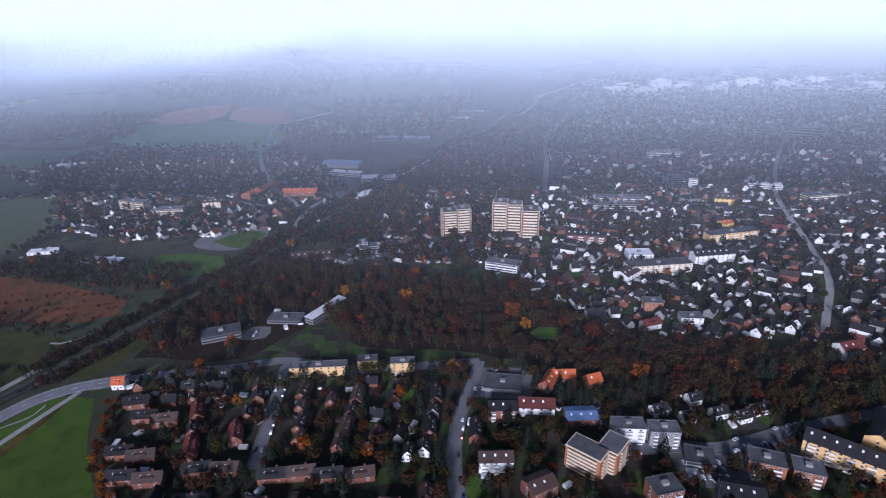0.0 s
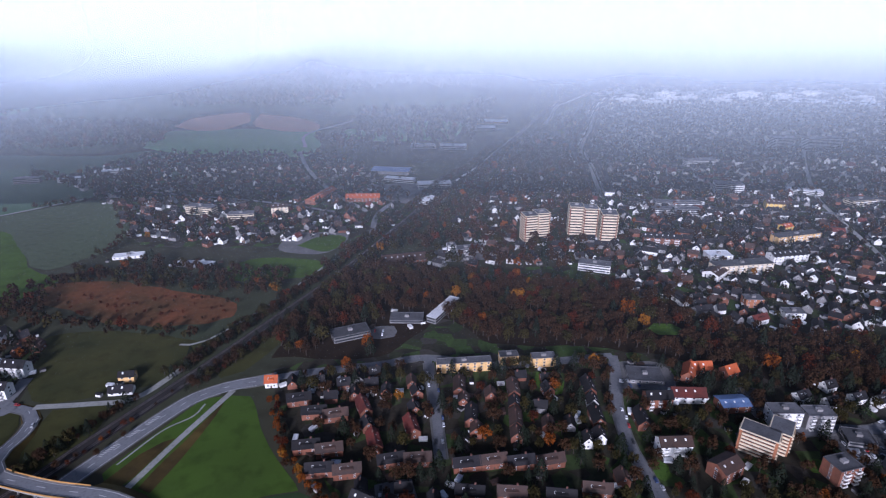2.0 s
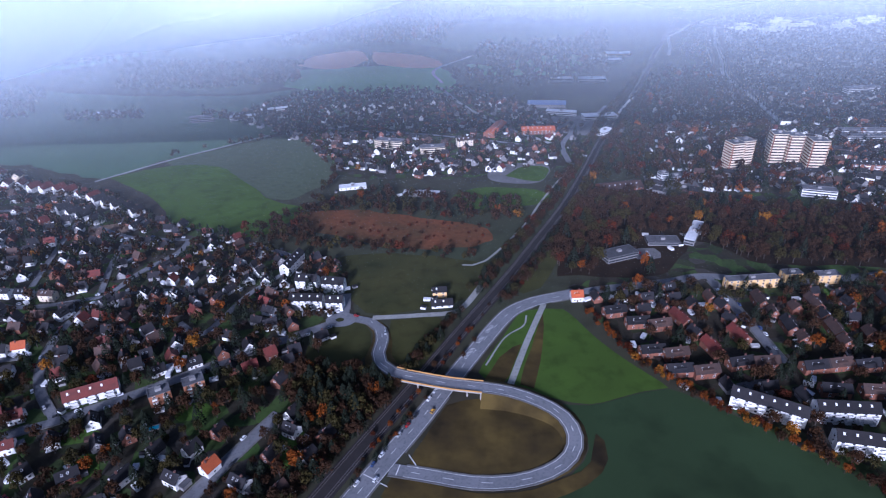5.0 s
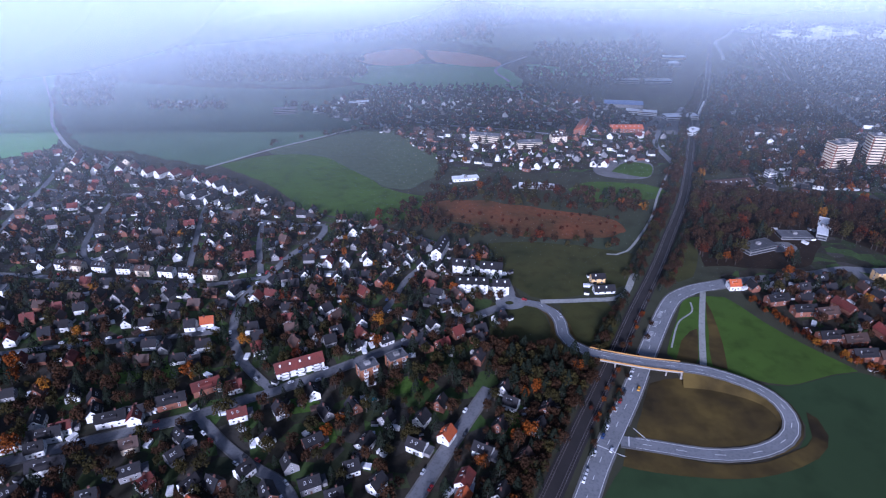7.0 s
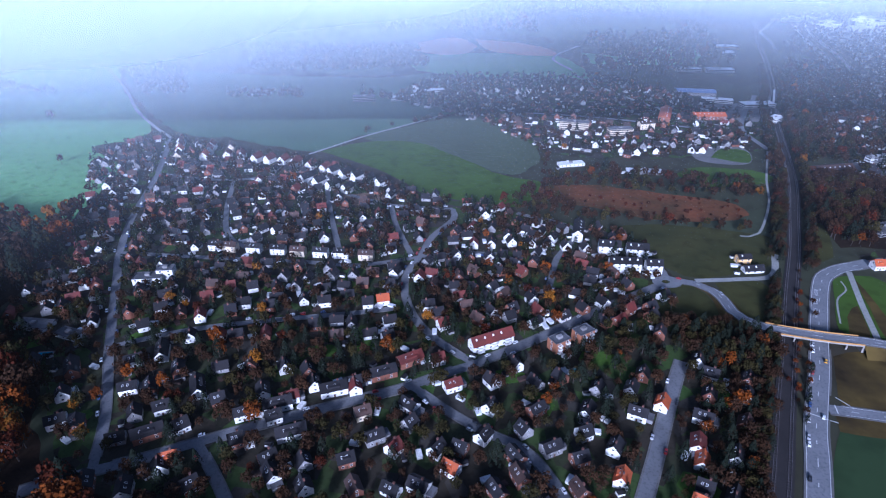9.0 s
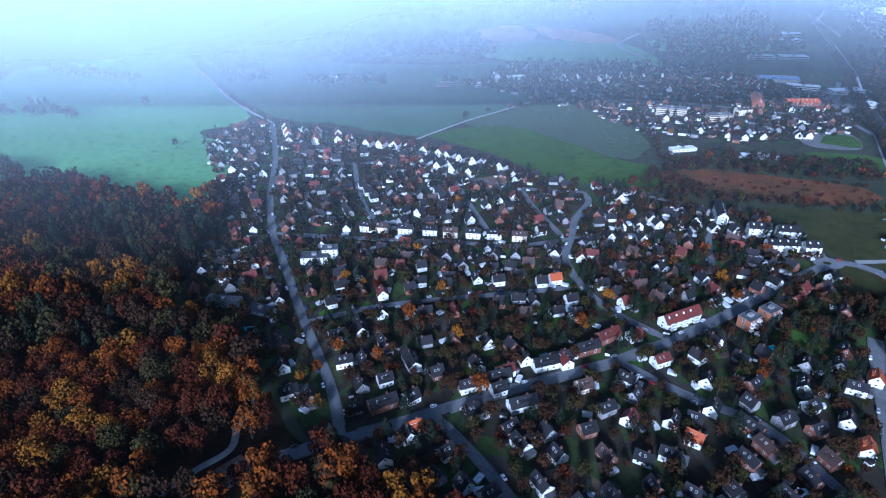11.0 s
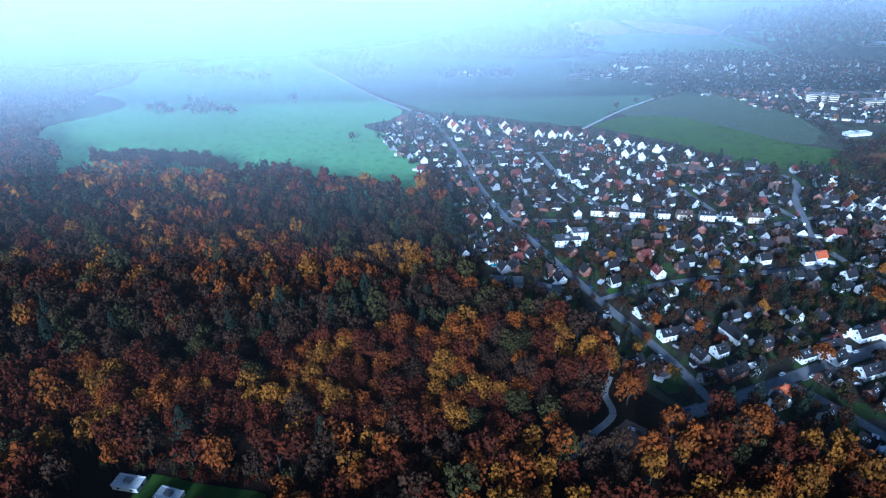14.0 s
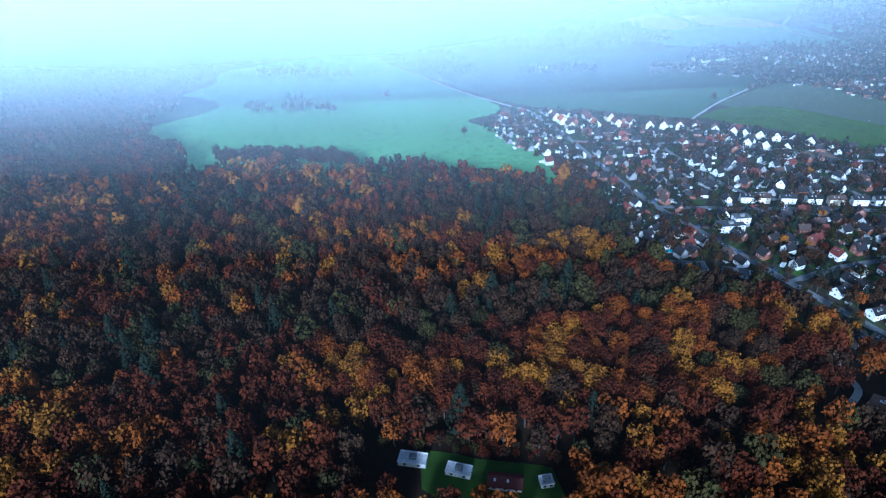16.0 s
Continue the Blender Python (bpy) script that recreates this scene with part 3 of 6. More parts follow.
road("road_20", [(-350, 160), (-372, 156), (-400, 152), (-430, 146), (-456, 136)], 2.4, "street", 0.3)
road("road_21", [(-300, 180), (-287, 172), (-277, 200), (-262, 230), (-290, 250)], 2.4, "street", 0.3)
road("road_22", [(-513, 311), (-470, 300), (-430, 303), (-400, 285), (-360, 262), (-325, 256)], 2.4, "street", 0.3)
road("road_23", [(-460, 300), (-452, 260), (-440, 225), (-420, 207)], 2.4, "street", 0.3)
road("road_24", [(-400, 285), (-392, 250), (-382, 212)], 2.4, "street", 0.3)
road("road_25", [(-360, 262), (-355, 235), (-346, 205)], 2.4, "street", 0.3)
road("road_26", [(-190, 590), (-170, 520), (-140, 450), (-108, 400)], 4.0, "lane")
road("road_27", [(-330, 480), (-270, 450), (-200, 430), (-130, 400)], 3.4, "street")
road("road_28", [(75, 432), (150, 400), (236, 381)], 4.0, "street")
road("road_29", [(97, 544), (200, 520), (330, 560)], 4.0, "street")
road("road_30", [(-188, 610), (-196, 680), (-150, 760)], 4.0, "lane")

lay_footways()

# the forecourt of the junction with its round island
patch("road_35", [(-232 + 6.5 * math.cos(k), 179 + 5 * math.sin(k)) for k in np.linspace(0, 6.28, 17)[:-1]], 0.34, M["asphalt"])
patch("trim", [(-232.5 + 1.8 * math.cos(k), 179 + 1.4 * math.sin(k)) for k in np.linspace(0, 6.28, 13)[:-1]], 0.37, M["grass_olive"])

# hatched turning strip between the lanes of the main road
bm = bmesh.new()
for first, count in ((0.5, 6), (9.0, 5), (17.0, 8)):
    for k in range(count):
        c = Vector((-169.5 - 0.515 * (first + k * 0.95), 172.5 - 0.857 * (first + k * 0.95), 0.2))
        bm.faces.new([bm.verts.new(c + Vector(v)) for v in ((-0.8, 0.42, 0), (-0.8, 0.12, 0), (0.8, -0.2, 0), (0.8, 0.1, 0))])
# edge lines, stop line and turning lanes of the junction
for line, w, lo, hi in ((loop, 1.95, 3, 99), (loop, -1.95, 3, 99), (main, 2.95, 2, 40), (main, -2.95, 2, 40)):
    side = sideways(line)
    for i in range(lo, min(hi, len(line) - 2)):
        p, q = line[i], line[i + 1]
        h, k = ((v[2] if len(v) > 2 else 0) + 0.19 for v in (p, q))
        bm.faces.new([bm.verts.new((*(a[:2] + n * o), z)) for a, n, o, z in ((p, side[i], w + 0.07, h), (p, side[i], w - 0.07, h), (q, side[i + 1], w - 0.07, k), (q, side[i + 1], w + 0.07, k))])
for x, y, rot, l in ((-203.5, 101.6, 75, 2.0), (-199, 104.5, -60, 3.0), (-211.5, 99, -31, 2.6), (-208.5, 97, -31, 2.6)):
    d = Vector((math.cos(radians(rot)), math.sin(radians(rot)), 0)) * l
    n = Vector((-d.y, d.x, 0)).normalized() * 0.16
    c = Vector((x, y, 0.2))
    bm.faces.new([bm.verts.new(c + v) for v in (d + n, n - d, -d - n, d - n)])
for f in bm.faces:
    f.normal_update()
    if f.normal.z < 0:
        f.normal_flip()
tagged(part("trim", bm, M["paint"]), kind="structure")
ribbon("road_36", smooth([(-155, 179), (-157, 172), (-164, 166), (-168, 160), (-174, 148)], 2.0), 0.35, -0.35, 0.16, M["lane"])

# earth banks that carry the ramps, and the bridge itself
def bank(name, line, half, spread):
    bm = bmesh.new()
    prev = None
    for p, s in zip(line, sideways(line)):
        z = max(p[2], 0.05)
        ring = [(*(p[:2] + s * w), h) for w, h in ((half + spread * z, 0.03), (half, z - 0.05), (-half, z - 0.05), (-half - spread * z, 0.03))]
        cur = [bm.verts.new(q) for q in ring]
        if prev:
            for i in range(3):
                bm.faces.new((prev[i], cur[i], cur[i + 1], prev[i + 1]))
        prev = cur
    tagged(part(name, bm, M["dry"]), kind="structure")


up = [p for p in loop if p[0] < -206.5 and p[1] > 139]
down = [p for p in loop if p[0] > -179]
bank("embankment_1", up, 2.9, 1.5)
bank("embankment_2", down, 2.9, 1.5)
span = [p for p in loop if -209.5 < p[0] < -175 and p[1] > 120]
bridge = tagged(new("road_bridge"), "concrete road bridge with ochre rails over railway and main road", "bridge")
ribbon("deck", [p + np.array((0, 0, 0.12)) for p in span], 2.95, -2.95, 0.0, M["concrete"], 0.55, "", bridge)
for s in (1, -1):
    rail = ribbon("railing", span, s * 2.95, s * 2.8, 0.62, M["orange_rail"], 0.5, "", bridge)
for p, s in list(zip(span, sideways(span)))[2:-1:3]:
    for w in (-1.7, 1.7):
        bm = bmesh.new()
        c = p[:2] + s * w
        loft(bm, [[(c[0] + r * math.cos(k), c[1] + r * math.sin(k), z) for k in np.linspace(0, 2 * math.pi, 9)[:-1]] for r, z in ((0.34, 0), (0.3, p[2] - 0.6), (0.45, p[2] - 0.4))])
        part("pier", bm, M["concrete"], bridge)

for p, s in ((span[0], sideways(span)[0]), (span[-1], sideways(span)[-1])):
    bm = bmesh.new()
    box(bm, -0.6, 0.6, -3.1, 3.1, 0.0, p[2] - 0.42)
    part("abutment", bm, M["concrete"], bridge).matrix_basis = pose(p[0], p[1], 0, 0, 0, math.degrees(math.atan2(s[1], s[0])) - 90)

rail_line = smooth([(-262, 30), (-238, 70), (-220, 102), (-199, 139), (-183, 168), (-160, 208), (-143, 240), (-118, 288), (-95, 340), (-70, 400), (-40, 468), (-12, 522), (40, 640), (108, 800), (190, 980)], 6)
ribbon("railway", rail_line, 3.3, -3.3, 0.3, M["ballast"], 0.28)
for off in (-2.4, -1.6, 1.6, 2.4):
    ribbon("trim", rail_line, off + 0.07, off - 0.07, 0.5, M["rail"], 0.12)
bm = bmesh.new()
for p, s in zip(smooth(rail_line[:60], 1.0), sideways(smooth(rail_line[:60], 1.0))):
    d = np.array((s[1], -s[0]))
    for off in (-2.0, 2.0):
        c = p[:2] + s * off
        bm.faces.new([bm.verts.new((*(c + s * u + d * v), 0.37)) for u, v in ((-0.7, -0.12), (-0.7, 0.12), (0.7, 0.12), (0.7, -0.12))][::-1])
tagged(part("sleepers", bm, M["sleeper"]), "grey concrete railway sleepers under the rails", "sleepers", kind="stuff")
for p in rail_line:
    ROAD_POINTS.append((p[0], p[1], 3.6))
RP = np.array(ROAD_POINTS)


def road_gap(x, y):
    return float(np.min(np.hypot(RP[:, 0] - x, RP[:, 1] - y) - RP[:, 2]))


def road_angle(x, y):
    best = (1e9, 0)
    for line in ROAD_LINES:
        for a, b in zip(line[::2], line[2::2]):
            d = math.hypot(a[0] - x, a[1] - y)
            if d < best[0]:
                best = (d, math.degrees(math.atan2(b[1] - a[1], b[0] - a[0])))
    return best[1]


# ---- houses ----
WINDOW = {}


def window_mesh(w, h):
    """A window of frame and recessed panes, centred on its sill, facing -y."""
    if (w, h) not in WINDOW:
        bm = bmesh.new()
        for x0, x1, z0, z1 in ((-w / 2, -w / 2 + 0.06, 0, h), (w / 2 - 0.06, w / 2, 0, h), (-w / 2, w / 2, 0, 0.06), (-w / 2, w / 2, h - 0.06, h)):
            box(bm, x0, x1, -0.05, 0.02, z0, z1, 0)
        box(bm, -w / 2 + 0.06, w / 2 - 0.06, -0.02, 0.01, 0.06, h - 0.06, 1)
        WINDOW[w, h] = mesh_of("window", bm, M["frame"], M["glass"])
    return WINDOW[w, h]


def gable_body(bm, l, w, eave, ridge):
    loft(bm, [[(x, -w / 2, 0), (x, w / 2, 0), (x, w / 2, eave), (x, 0, ridge), (x, -w / 2, eave)] for x in (-l / 2, l / 2)])
    bmesh.ops.recalc_face_normals(bm, faces=bm.faces)


def gable_roof(bm, l, w, eave, ridge, over=0.3, thick=0.14):
    slope = (ridge - eave) / (w / 2)
    e = (w / 2 + over, eave - over * slope)
    ring = [(-e[0], e[1]), (0, ridge), (e[0], e[1]), (e[0], e[1] + thick), (0, ridge + thick * 1.2), (-e[0], e[1] + thick)]
    loft(bm, [[(x, y, z) for y, z in ring] for x in (-l / 2 - over, l / 2 + over)])
    bmesh.ops.recalc_face_normals(bm, faces=bm.faces)


def house(l, w, eave, ridge, wall, roof, detail, label, extra=""):
    ob = tagged(new("house"), label, "house")
    bm = bmesh.new()
    gable_body(bm, l, w, eave, ridge - 0.02)
    part("wall", bm, M[wall], ob)
    bm = bmesh.new()
    gable_roof(bm, l, w, eave, ridge)
    rf = part("roof", bm, M[roof], ob)
    if detail < 1:
        return ob
    bm = bmesh.new()
    cx = l * 0.18
    box(bm, cx - 0.28, cx + 0.28, -0.05, 0.4, ridge - 0.9, ridge + 0.65)
    box(bm, cx - 0.34, cx + 0.34, -0.11, 0.46, ridge + 0.65, ridge + 0.75)
    part("chimney", bm, M["chimney"], rf)
    win = window_mesh(0.8, 0.75)
    places = [(-l / 4, -w / 2, 0.7, 0), (l / 4, -w / 2, 0.7, 0), (l / 2, 0, eave + 0.1, 90), (-l / 2, 0, eave + 0.1, -90)]
    if detail > 1:
        places += [(0, w / 2, 0.7, 180), (l / 2, 0, 0.7, 90), (-l / 2, 0, 0.7, -90)]
        if eave > 2.6:
            places += [(-l / 4, -w / 2, 2.0, 0), (l / 4, -w / 2, 2.0, 0)]
    for x, y, z, r in places:
        share("window", win, ob, pose(x, y, z, 0, 0, r))
    if detail > 1:
        bm = bmesh.new()
        box(bm, -0.3, 0.3, -w / 2 - 0.05, -w / 2 + 0.02, 0, 1.15)
        part("door", bm, M["door"], ob)
        slope = math.degrees(math.atan2(ridge - eave, w / 2))
        bm = bmesh.new()
        box(bm, -0.28, 0.28, -0.4, 0.4, 0.0, 0.06, 0)
        box(bm, -0.22, 0.22, -0.34, 0.34, 0.06, 0.07, 1)
        sky_me = mesh_of("skylight", bm, M["frame"], M["glass"])
        for x in (-l * 0.22, l * 0.05):
            y = -w * 0.24
            share("skylight", sky_me, rf, pose(x, y, ridge + 0.16 + y * (ridge - eave) / (w / 2), slope, 0, 0))
    if extra == "dormer":
        bm = bmesh.new()
        z0 = eave + (ridge - eave) * 0.25
        loft(bm, [[(x, -w * 0.42, z0 - 0.3), (x, -w * 0.42, z0 + 0.75), (x, -w * 0.08, z0 + 0.95), (x, -w * 0.08, z0)] for x in (-l * 0.22, l * 0.22)])
        bmesh.ops.recalc_face_normals(bm, faces=bm.faces)
        part("dormer", bm, M[roof], rf)
    if extra == "annex":
        bm = bmesh.new()
        box(bm, l / 2 - 0.1, l / 2 + 1.9, -w * 0.3, w * 0.45, 0, 1.5)
        part("garage", bm, M["grey_wall"], ob)
        bm = bmesh.new()
        box(bm, l / 2 - 0.12, l / 2 + 2.05, -w * 0.3 - 0.15, w * 0.45 + 0.15, 1.5, 1.65)
        part("garage_roof", bm, M["flat_roof"], ob)
    return ob


STYLES = {
    "white_dark": ("white", "slate", "white rendered house with a dark tiled gable roof"),
    "white_red": ("white", "red_tile", "white rendered house with a dark red tiled roof"),
    "white_orange": ("white", "orange_tile", "white rendered house with a bright orange tiled roof"),
    "brick_dark": ("brick", "slate", "red brick house with a dark tiled gable roof"),
    "brick_brown": ("brick", "brown_tile", "red brick house with a brown tiled gable roof"),
    "brick_red": ("brick", "red_tile", "red brick house with a dark red tiled roof"),
    "cream_dark": ("tower_cream", "brown_tile", "cream rendered house with a brown tiled roof"),
    "grey_dark": ("grey_wall", "slate", "grey rendered house with a dark slate roof"),
}
SIZES = [(4.9, 4.2, 2.6, 4.7, "dormer"), (4.3, 4.4, 2.4, 4.8, ""), (5.8, 4.2, 2.8, 4.5, "annex"), (5.2, 3.8, 2.0, 4.0, ""), (9.0, 4.5, 2.8, 4.8, "dormer"), (7.0, 4.0, 3.4, 4.9, ""), (7.5, 5.0, 3.4, 6.0, "")]
PROTO = {}
BUILT = []
PLACED = []          # x, y, radius of everything built


def put_house(x, y, rot, style, size, detail, group):
    key = (style, size, detail)
    m = pose(x, y, 0.02, 0, 0, rot)
    if key not in PROTO:
        wall, roof, label = STYLES[style]
        l, w, eave, ridge, extra = SIZES[size]
        PROTO[key] = house(l, w, eave, ridge, wall, roof, detail, label, extra if detail else "")
        ob = PROTO[key]
        ob.matrix_basis = m
    else:
        ob = copy_thing(PROTO[key], m)
    tagged(ob, group=group)
    PLACED.append((x, y, max(SIZES[size][:2]) * 0.62))
    return ob


BATCH = {}           # group -> list of (x, y, turn, style, size)
TEMPLATE = {}


def join_batches():
    """The houses beyond counting: one mesh for each quarter, with walls, roofs, chimneys and windows as real shapes."""
    for (group, label), spots in BATCH.items():
        v, f, mi, mats, n = [], [], [], [], 0
        for x, y, rot, style, size in spots:
            key = (style, size)
            if key not in TEMPLATE:
                wall, roof, text = STYLES[style]
                l, w, eave, ridge, extra = SIZES[size]
                ob = house(l, w, eave, ridge, wall, roof, 1, text, extra)
                tv, tf, tm = [], [], []
                for o in ob.children_recursive:
                    off = len(tv)
                    tv += [tuple(o.matrix_basis @ q.co) for q in o.data.vertices]
                    for p in o.data.polygons:
                        tf.append([off + i for i in p.vertices])
                        tm.append(o.data.materials[p.material_index].name)
                for o in (*ob.children_recursive, ob):
                    bpy.data.objects.remove(o)
                TEMPLATE[key] = (np.array(tv), tf, tm)
            tv, tf, tm = TEMPLATE[key]
            c, s = math.cos(radians(rot)), math.sin(radians(rot))
            q = np.column_stack((tv[:, 0] * c - tv[:, 1] * s + x, tv[:, 0] * s + tv[:, 1] * c + y, tv[:, 2] + 0.02))
            v += q.tolist()
            f += [[n + i for i in p] for p in tf]
            for name in tm:
                if name not in mats:
                    mats.append(name)
                mi.append(mats.index(name))
            n += len(tv)
        me = bpy.data.meshes.new("houses")
        me.from_pydata(v, [], f)
        for name in mats:
            me.materials.append(bpy.data.materials[name])
        me.polygons.foreach_set("material_index", mi)
        tagged(new("houses", me), label, "houses", kind="stuff")


def free(x, y, r):
    return all((x - a) ** 2 + (y - b) ** 2 > (r + c) ** 2 for a, b, c in PLACED)


def row(points, styles, sizes, detail, group, turn=None, flip=0.35):
    """Houses at given spots; they stand along the nearest street, or at the given angle."""
    for i, (x, y) in enumerate(points):
        rot = turn if turn is not None else road_angle(x, y) + (90 if RNG.random() < flip else 0)
        put_house(x, y, rot + RNG.uniform(-4, 4), styles[i % len(styles)], sizes[i % len(sizes)], detail, group)


def fill(poly, gap, styles, sizes, detail, group, limit=999, keep=lambda x, y: True, clear=3.2, joined=""):
    """Fills a quarter with houses on a loose grid, away from streets and from each other."""
    xs, ys = [p[0] for p in poly], [p[1] for p in poly]
    n = 0
    y = min(ys)
    while y < max(ys):
        x = min(xs) + RNG.uniform(0, gap)
        while x < max(xs):
            px, py = x + RNG.uniform(-0.3, 0.3) * gap, y + RNG.uniform(-0.3, 0.3) * gap
            if n < limit and inside(px, py, poly) and keep(px, py) and road_gap(px, py) > clear and free(px, py, 2.9):
                rot, style, size = road_angle(px, py) + (90 if RNG.random() < 0.4 else 0) + RNG.uniform(-6, 6), RNG.choice(styles), RNG.choice(sizes)
                if joined:
                    BATCH.setdefault((group, joined), []).append((px, py, rot, style, size))
                    PLACED.append((px, py, max(SIZES[size][:2]) * 0.62))
                else:
                    put_house(px, py, rot, style, size, detail, group)
                n += 1
            x += gap
        y += gap * 0.9
    return n


# the large buildings first, so that the houses keep clear of them
def claim(x, y, l, w, rot):
    n = max(1, int(l / w) + 1)
    for k in range(n):
        o = (k + 0.5) / n * l - l / 2
        PLACED.append((x + o * math.cos(radians(rot)), y + o * math.sin(radians(rot)), w * 0.72))


def block(x, y, rot, l, w, floors, wall, roof, name, label, category, storey=1.55, pitched=0.0, balconies=0, band=False, group="", bays=None):
    """A long building: body, roof, rows of windows, balconies with slab and parapet."""
    ob = tagged(new(name), label, category, group)
    ob.matrix_basis = pose(x, y, 0.02, 0, 0, rot)
    h = floors * storey
    bm = bmesh.new()
    if pitched:
        gable_body(bm, l, w, h, h + pitched - 0.02)
    else:
        box(bm, -l / 2, l / 2, -w / 2, w / 2, 0, h)
    part("wall", bm, M[wall], ob)
    bm = bmesh.new()
    if pitched:
        gable_roof(bm, l, w, h, h + pitched)
    else:
        box(bm, -l / 2 + 0.2, l / 2 - 0.2, -w / 2 + 0.2, w / 2 - 0.2, h + 0.004, h + 0.1)
        for x0, x1, y0, y1 in ((-l / 2 - 0.1, l / 2 + 0.1, -w / 2 - 0.1, -w / 2 + 0.2), (-l / 2 - 0.1, l / 2 + 0.1, w / 2 - 0.2, w / 2 + 0.1),
                               (-l / 2 - 0.1, -l / 2 + 0.2, -w / 2 + 0.2, w / 2 - 0.2), (l / 2 - 0.2, l / 2 + 0.1, -w / 2 + 0.2, w / 2 - 0.2)):
            box(bm, x0, x1, y0, y1, h + 0.004, h + 0.3)
    rf = part("roof", bm, M[roof], ob)
    if pitched:
        slope = math.degrees(math.atan2(pitched, w / 2))
        bm = bmesh.new()
        box(bm, -0.3, 0.3, -0.42, 0.42, 0.0, 0.07)
        me = mesh_of("skylight", bm, M["frame"])
        for k in range(int(l / 3.5)):
            share("skylight", me, rf, pose(-l / 2 + 1.7 + 3.5 * k, -w * 0.2, h + pitched * 0.6 + 0.17, slope, 0, 0))
    else:
        bm = bmesh.new()
        box(bm, -1.0, 1.0, -0.8, 0.8, h + 0.1, h + 1.1)
        part("roof_hut", bm, M["grey_wall"], rf)
    if band:
        bm = bmesh.new()
        box(bm, -l / 2 + 0.3, l / 2 - 0.3, -0.03, 0.02, 0, storey * 0.5)
        me = mesh_of("window", bm, M["glass"])
        bm = bmesh.new()
        box(bm, -w / 2 + 0.3, w / 2 - 0.3, -0.03, 0.02, 0, storey * 0.5)
        me2 = mesh_of("window", bm, M["glass"])
        for f in range(floors):
            z = f * storey + storey * 0.35
            for m, q in ((me, pose(0, -w / 2, z)), (me, pose(0, w / 2, z, 0, 0, 180)), (me2, pose(-l / 2, 0, z, 0, 0, -90)), (me2, pose(l / 2, 0, z, 0, 0, 90))):
                share("window", m, ob, q)
    else:
        n = bays or max(2, int(l / 2.8))
        win = window_mesh(0.95, 0.85)
        for f in range(floors):
            for k in range(n):
                share("window", win, ob, pose(-l / 2 + (k + 0.5) * l / n, -w / 2, f * storey + 0.5))
            for s in (-1, 1):
                share("window", win, ob, pose(s * l / 2, 0, f * storey + 0.5, 0, 0, s * 90))
    if balconies:
        bl = l / balconies * 0.46
        bm = bmesh.new()
        box(bm, -bl / 2, bl / 2, -1.0, 0.0, 0, 0.12)
        box(bm, -bl / 2, bl / 2, -1.0, -0.9, 0.12, 0.62)
        box(bm, -bl / 2, -bl / 2 + 0.08, -0.9, 0, 0.12, 0.62)
        box(bm, bl / 2 - 0.08, bl / 2, -0.9, 0, 0.12, 0.62)
        me = mesh_of("balcony", bm, M["white"])
        for f in range(floors):
            for k in range(balconies):
                share("balcony", me, ob, pose(-l / 2 + (k + 0.5) * l / balconies, -w / 2, f * storey + 0.06))
    claim(x, y, l, w, rot)
    return ob


def high_rise(x, y, rot, modules, floors, wall, band, name, label, storey=1.5, roof_hut=True, side_share=0.92):
    """Stepped flats: offset modules side by side, each storey with a pale balcony band before a recessed window strip."""
    ob = tagged(new(name), label, "apartment building")
    ob.matrix_basis = pose(x, y, 0.02, 0, 0, rot)
    h = floors * storey
    bm = bmesh.new()
    for (ox, oy, l, w) in modules:
        box(bm, ox - l / 2, ox + l / 2, oy - w / 2, oy + w / 2, 0, h)
    part("wall", bm, M[wall], ob)
    for (ox, oy, l, w) in modules:
        bm = bmesh.new()
        box(bm, ox - l / 2 - 0.15, ox + l / 2 + 0.15, oy - w / 2 - 0.15, oy + w / 2 + 0.15, h + 0.01, h + 0.35)
        rim = part("parapet", bm, M[band], ob)
        bm = bmesh.new()
        box(bm, ox - l / 2 + 0.2, ox + l / 2 - 0.2, oy - w / 2 + 0.2, oy + w / 2 - 0.2, h + 0.3, h + 0.38)
        part("roof", bm, M["flat_roof"], rim)
        if roof_hut:
            bm = bmesh.new()
            box(bm, ox - 1.1, ox + 1.1, oy - 0.9, oy + 0.9, h + 0.38, h + 1.5)
            part("roof_hut", bm, M["grey_wall"], rim)
        def gallery(length, deep):
            bm = bmesh.new()
            box(bm, -length / 2, length / 2, -deep, 0.0, 0.0, 0.1)
            box(bm, -length / 2, length / 2, -deep, -deep + 0.08, 0.1, storey * 0.52)
            for s in (-1, 1):
                box(bm, s * length / 2 - 0.04, s * length / 2 + 0.04, -deep + 0.08, 0.0, 0.1, storey * 0.52)
            return mesh_of("balcony", bm, M[band])

        me, me2 = gallery(l * 0.84, 0.55), gallery(w * side_share, 0.5)
        bm = bmesh.new()
        box(bm, -l * 0.42, l * 0.42, -0.04, 0.02, 0.0, storey * 0.42)
        glass = mesh_of("window", bm, M["glass"])
        for f in range(floors):
            z = f * storey
            share("balcony", me, ob, pose(ox, oy - w / 2, z + 0.1))
            share("window", glass, ob, pose(ox, oy - w / 2, z + storey * 0.58))
            for s in (-1, 1):
                share("balcony", me2, ob, pose(ox + s * l / 2, oy, z + 0.1, 0, 0, 90 * s))
    xs, ys = [m[0] for m in modules], [m[1] for m in modules]
    ls = max(xs) - min(xs) + 8
    claim(x, y, ls, 9, rot)
    return ob

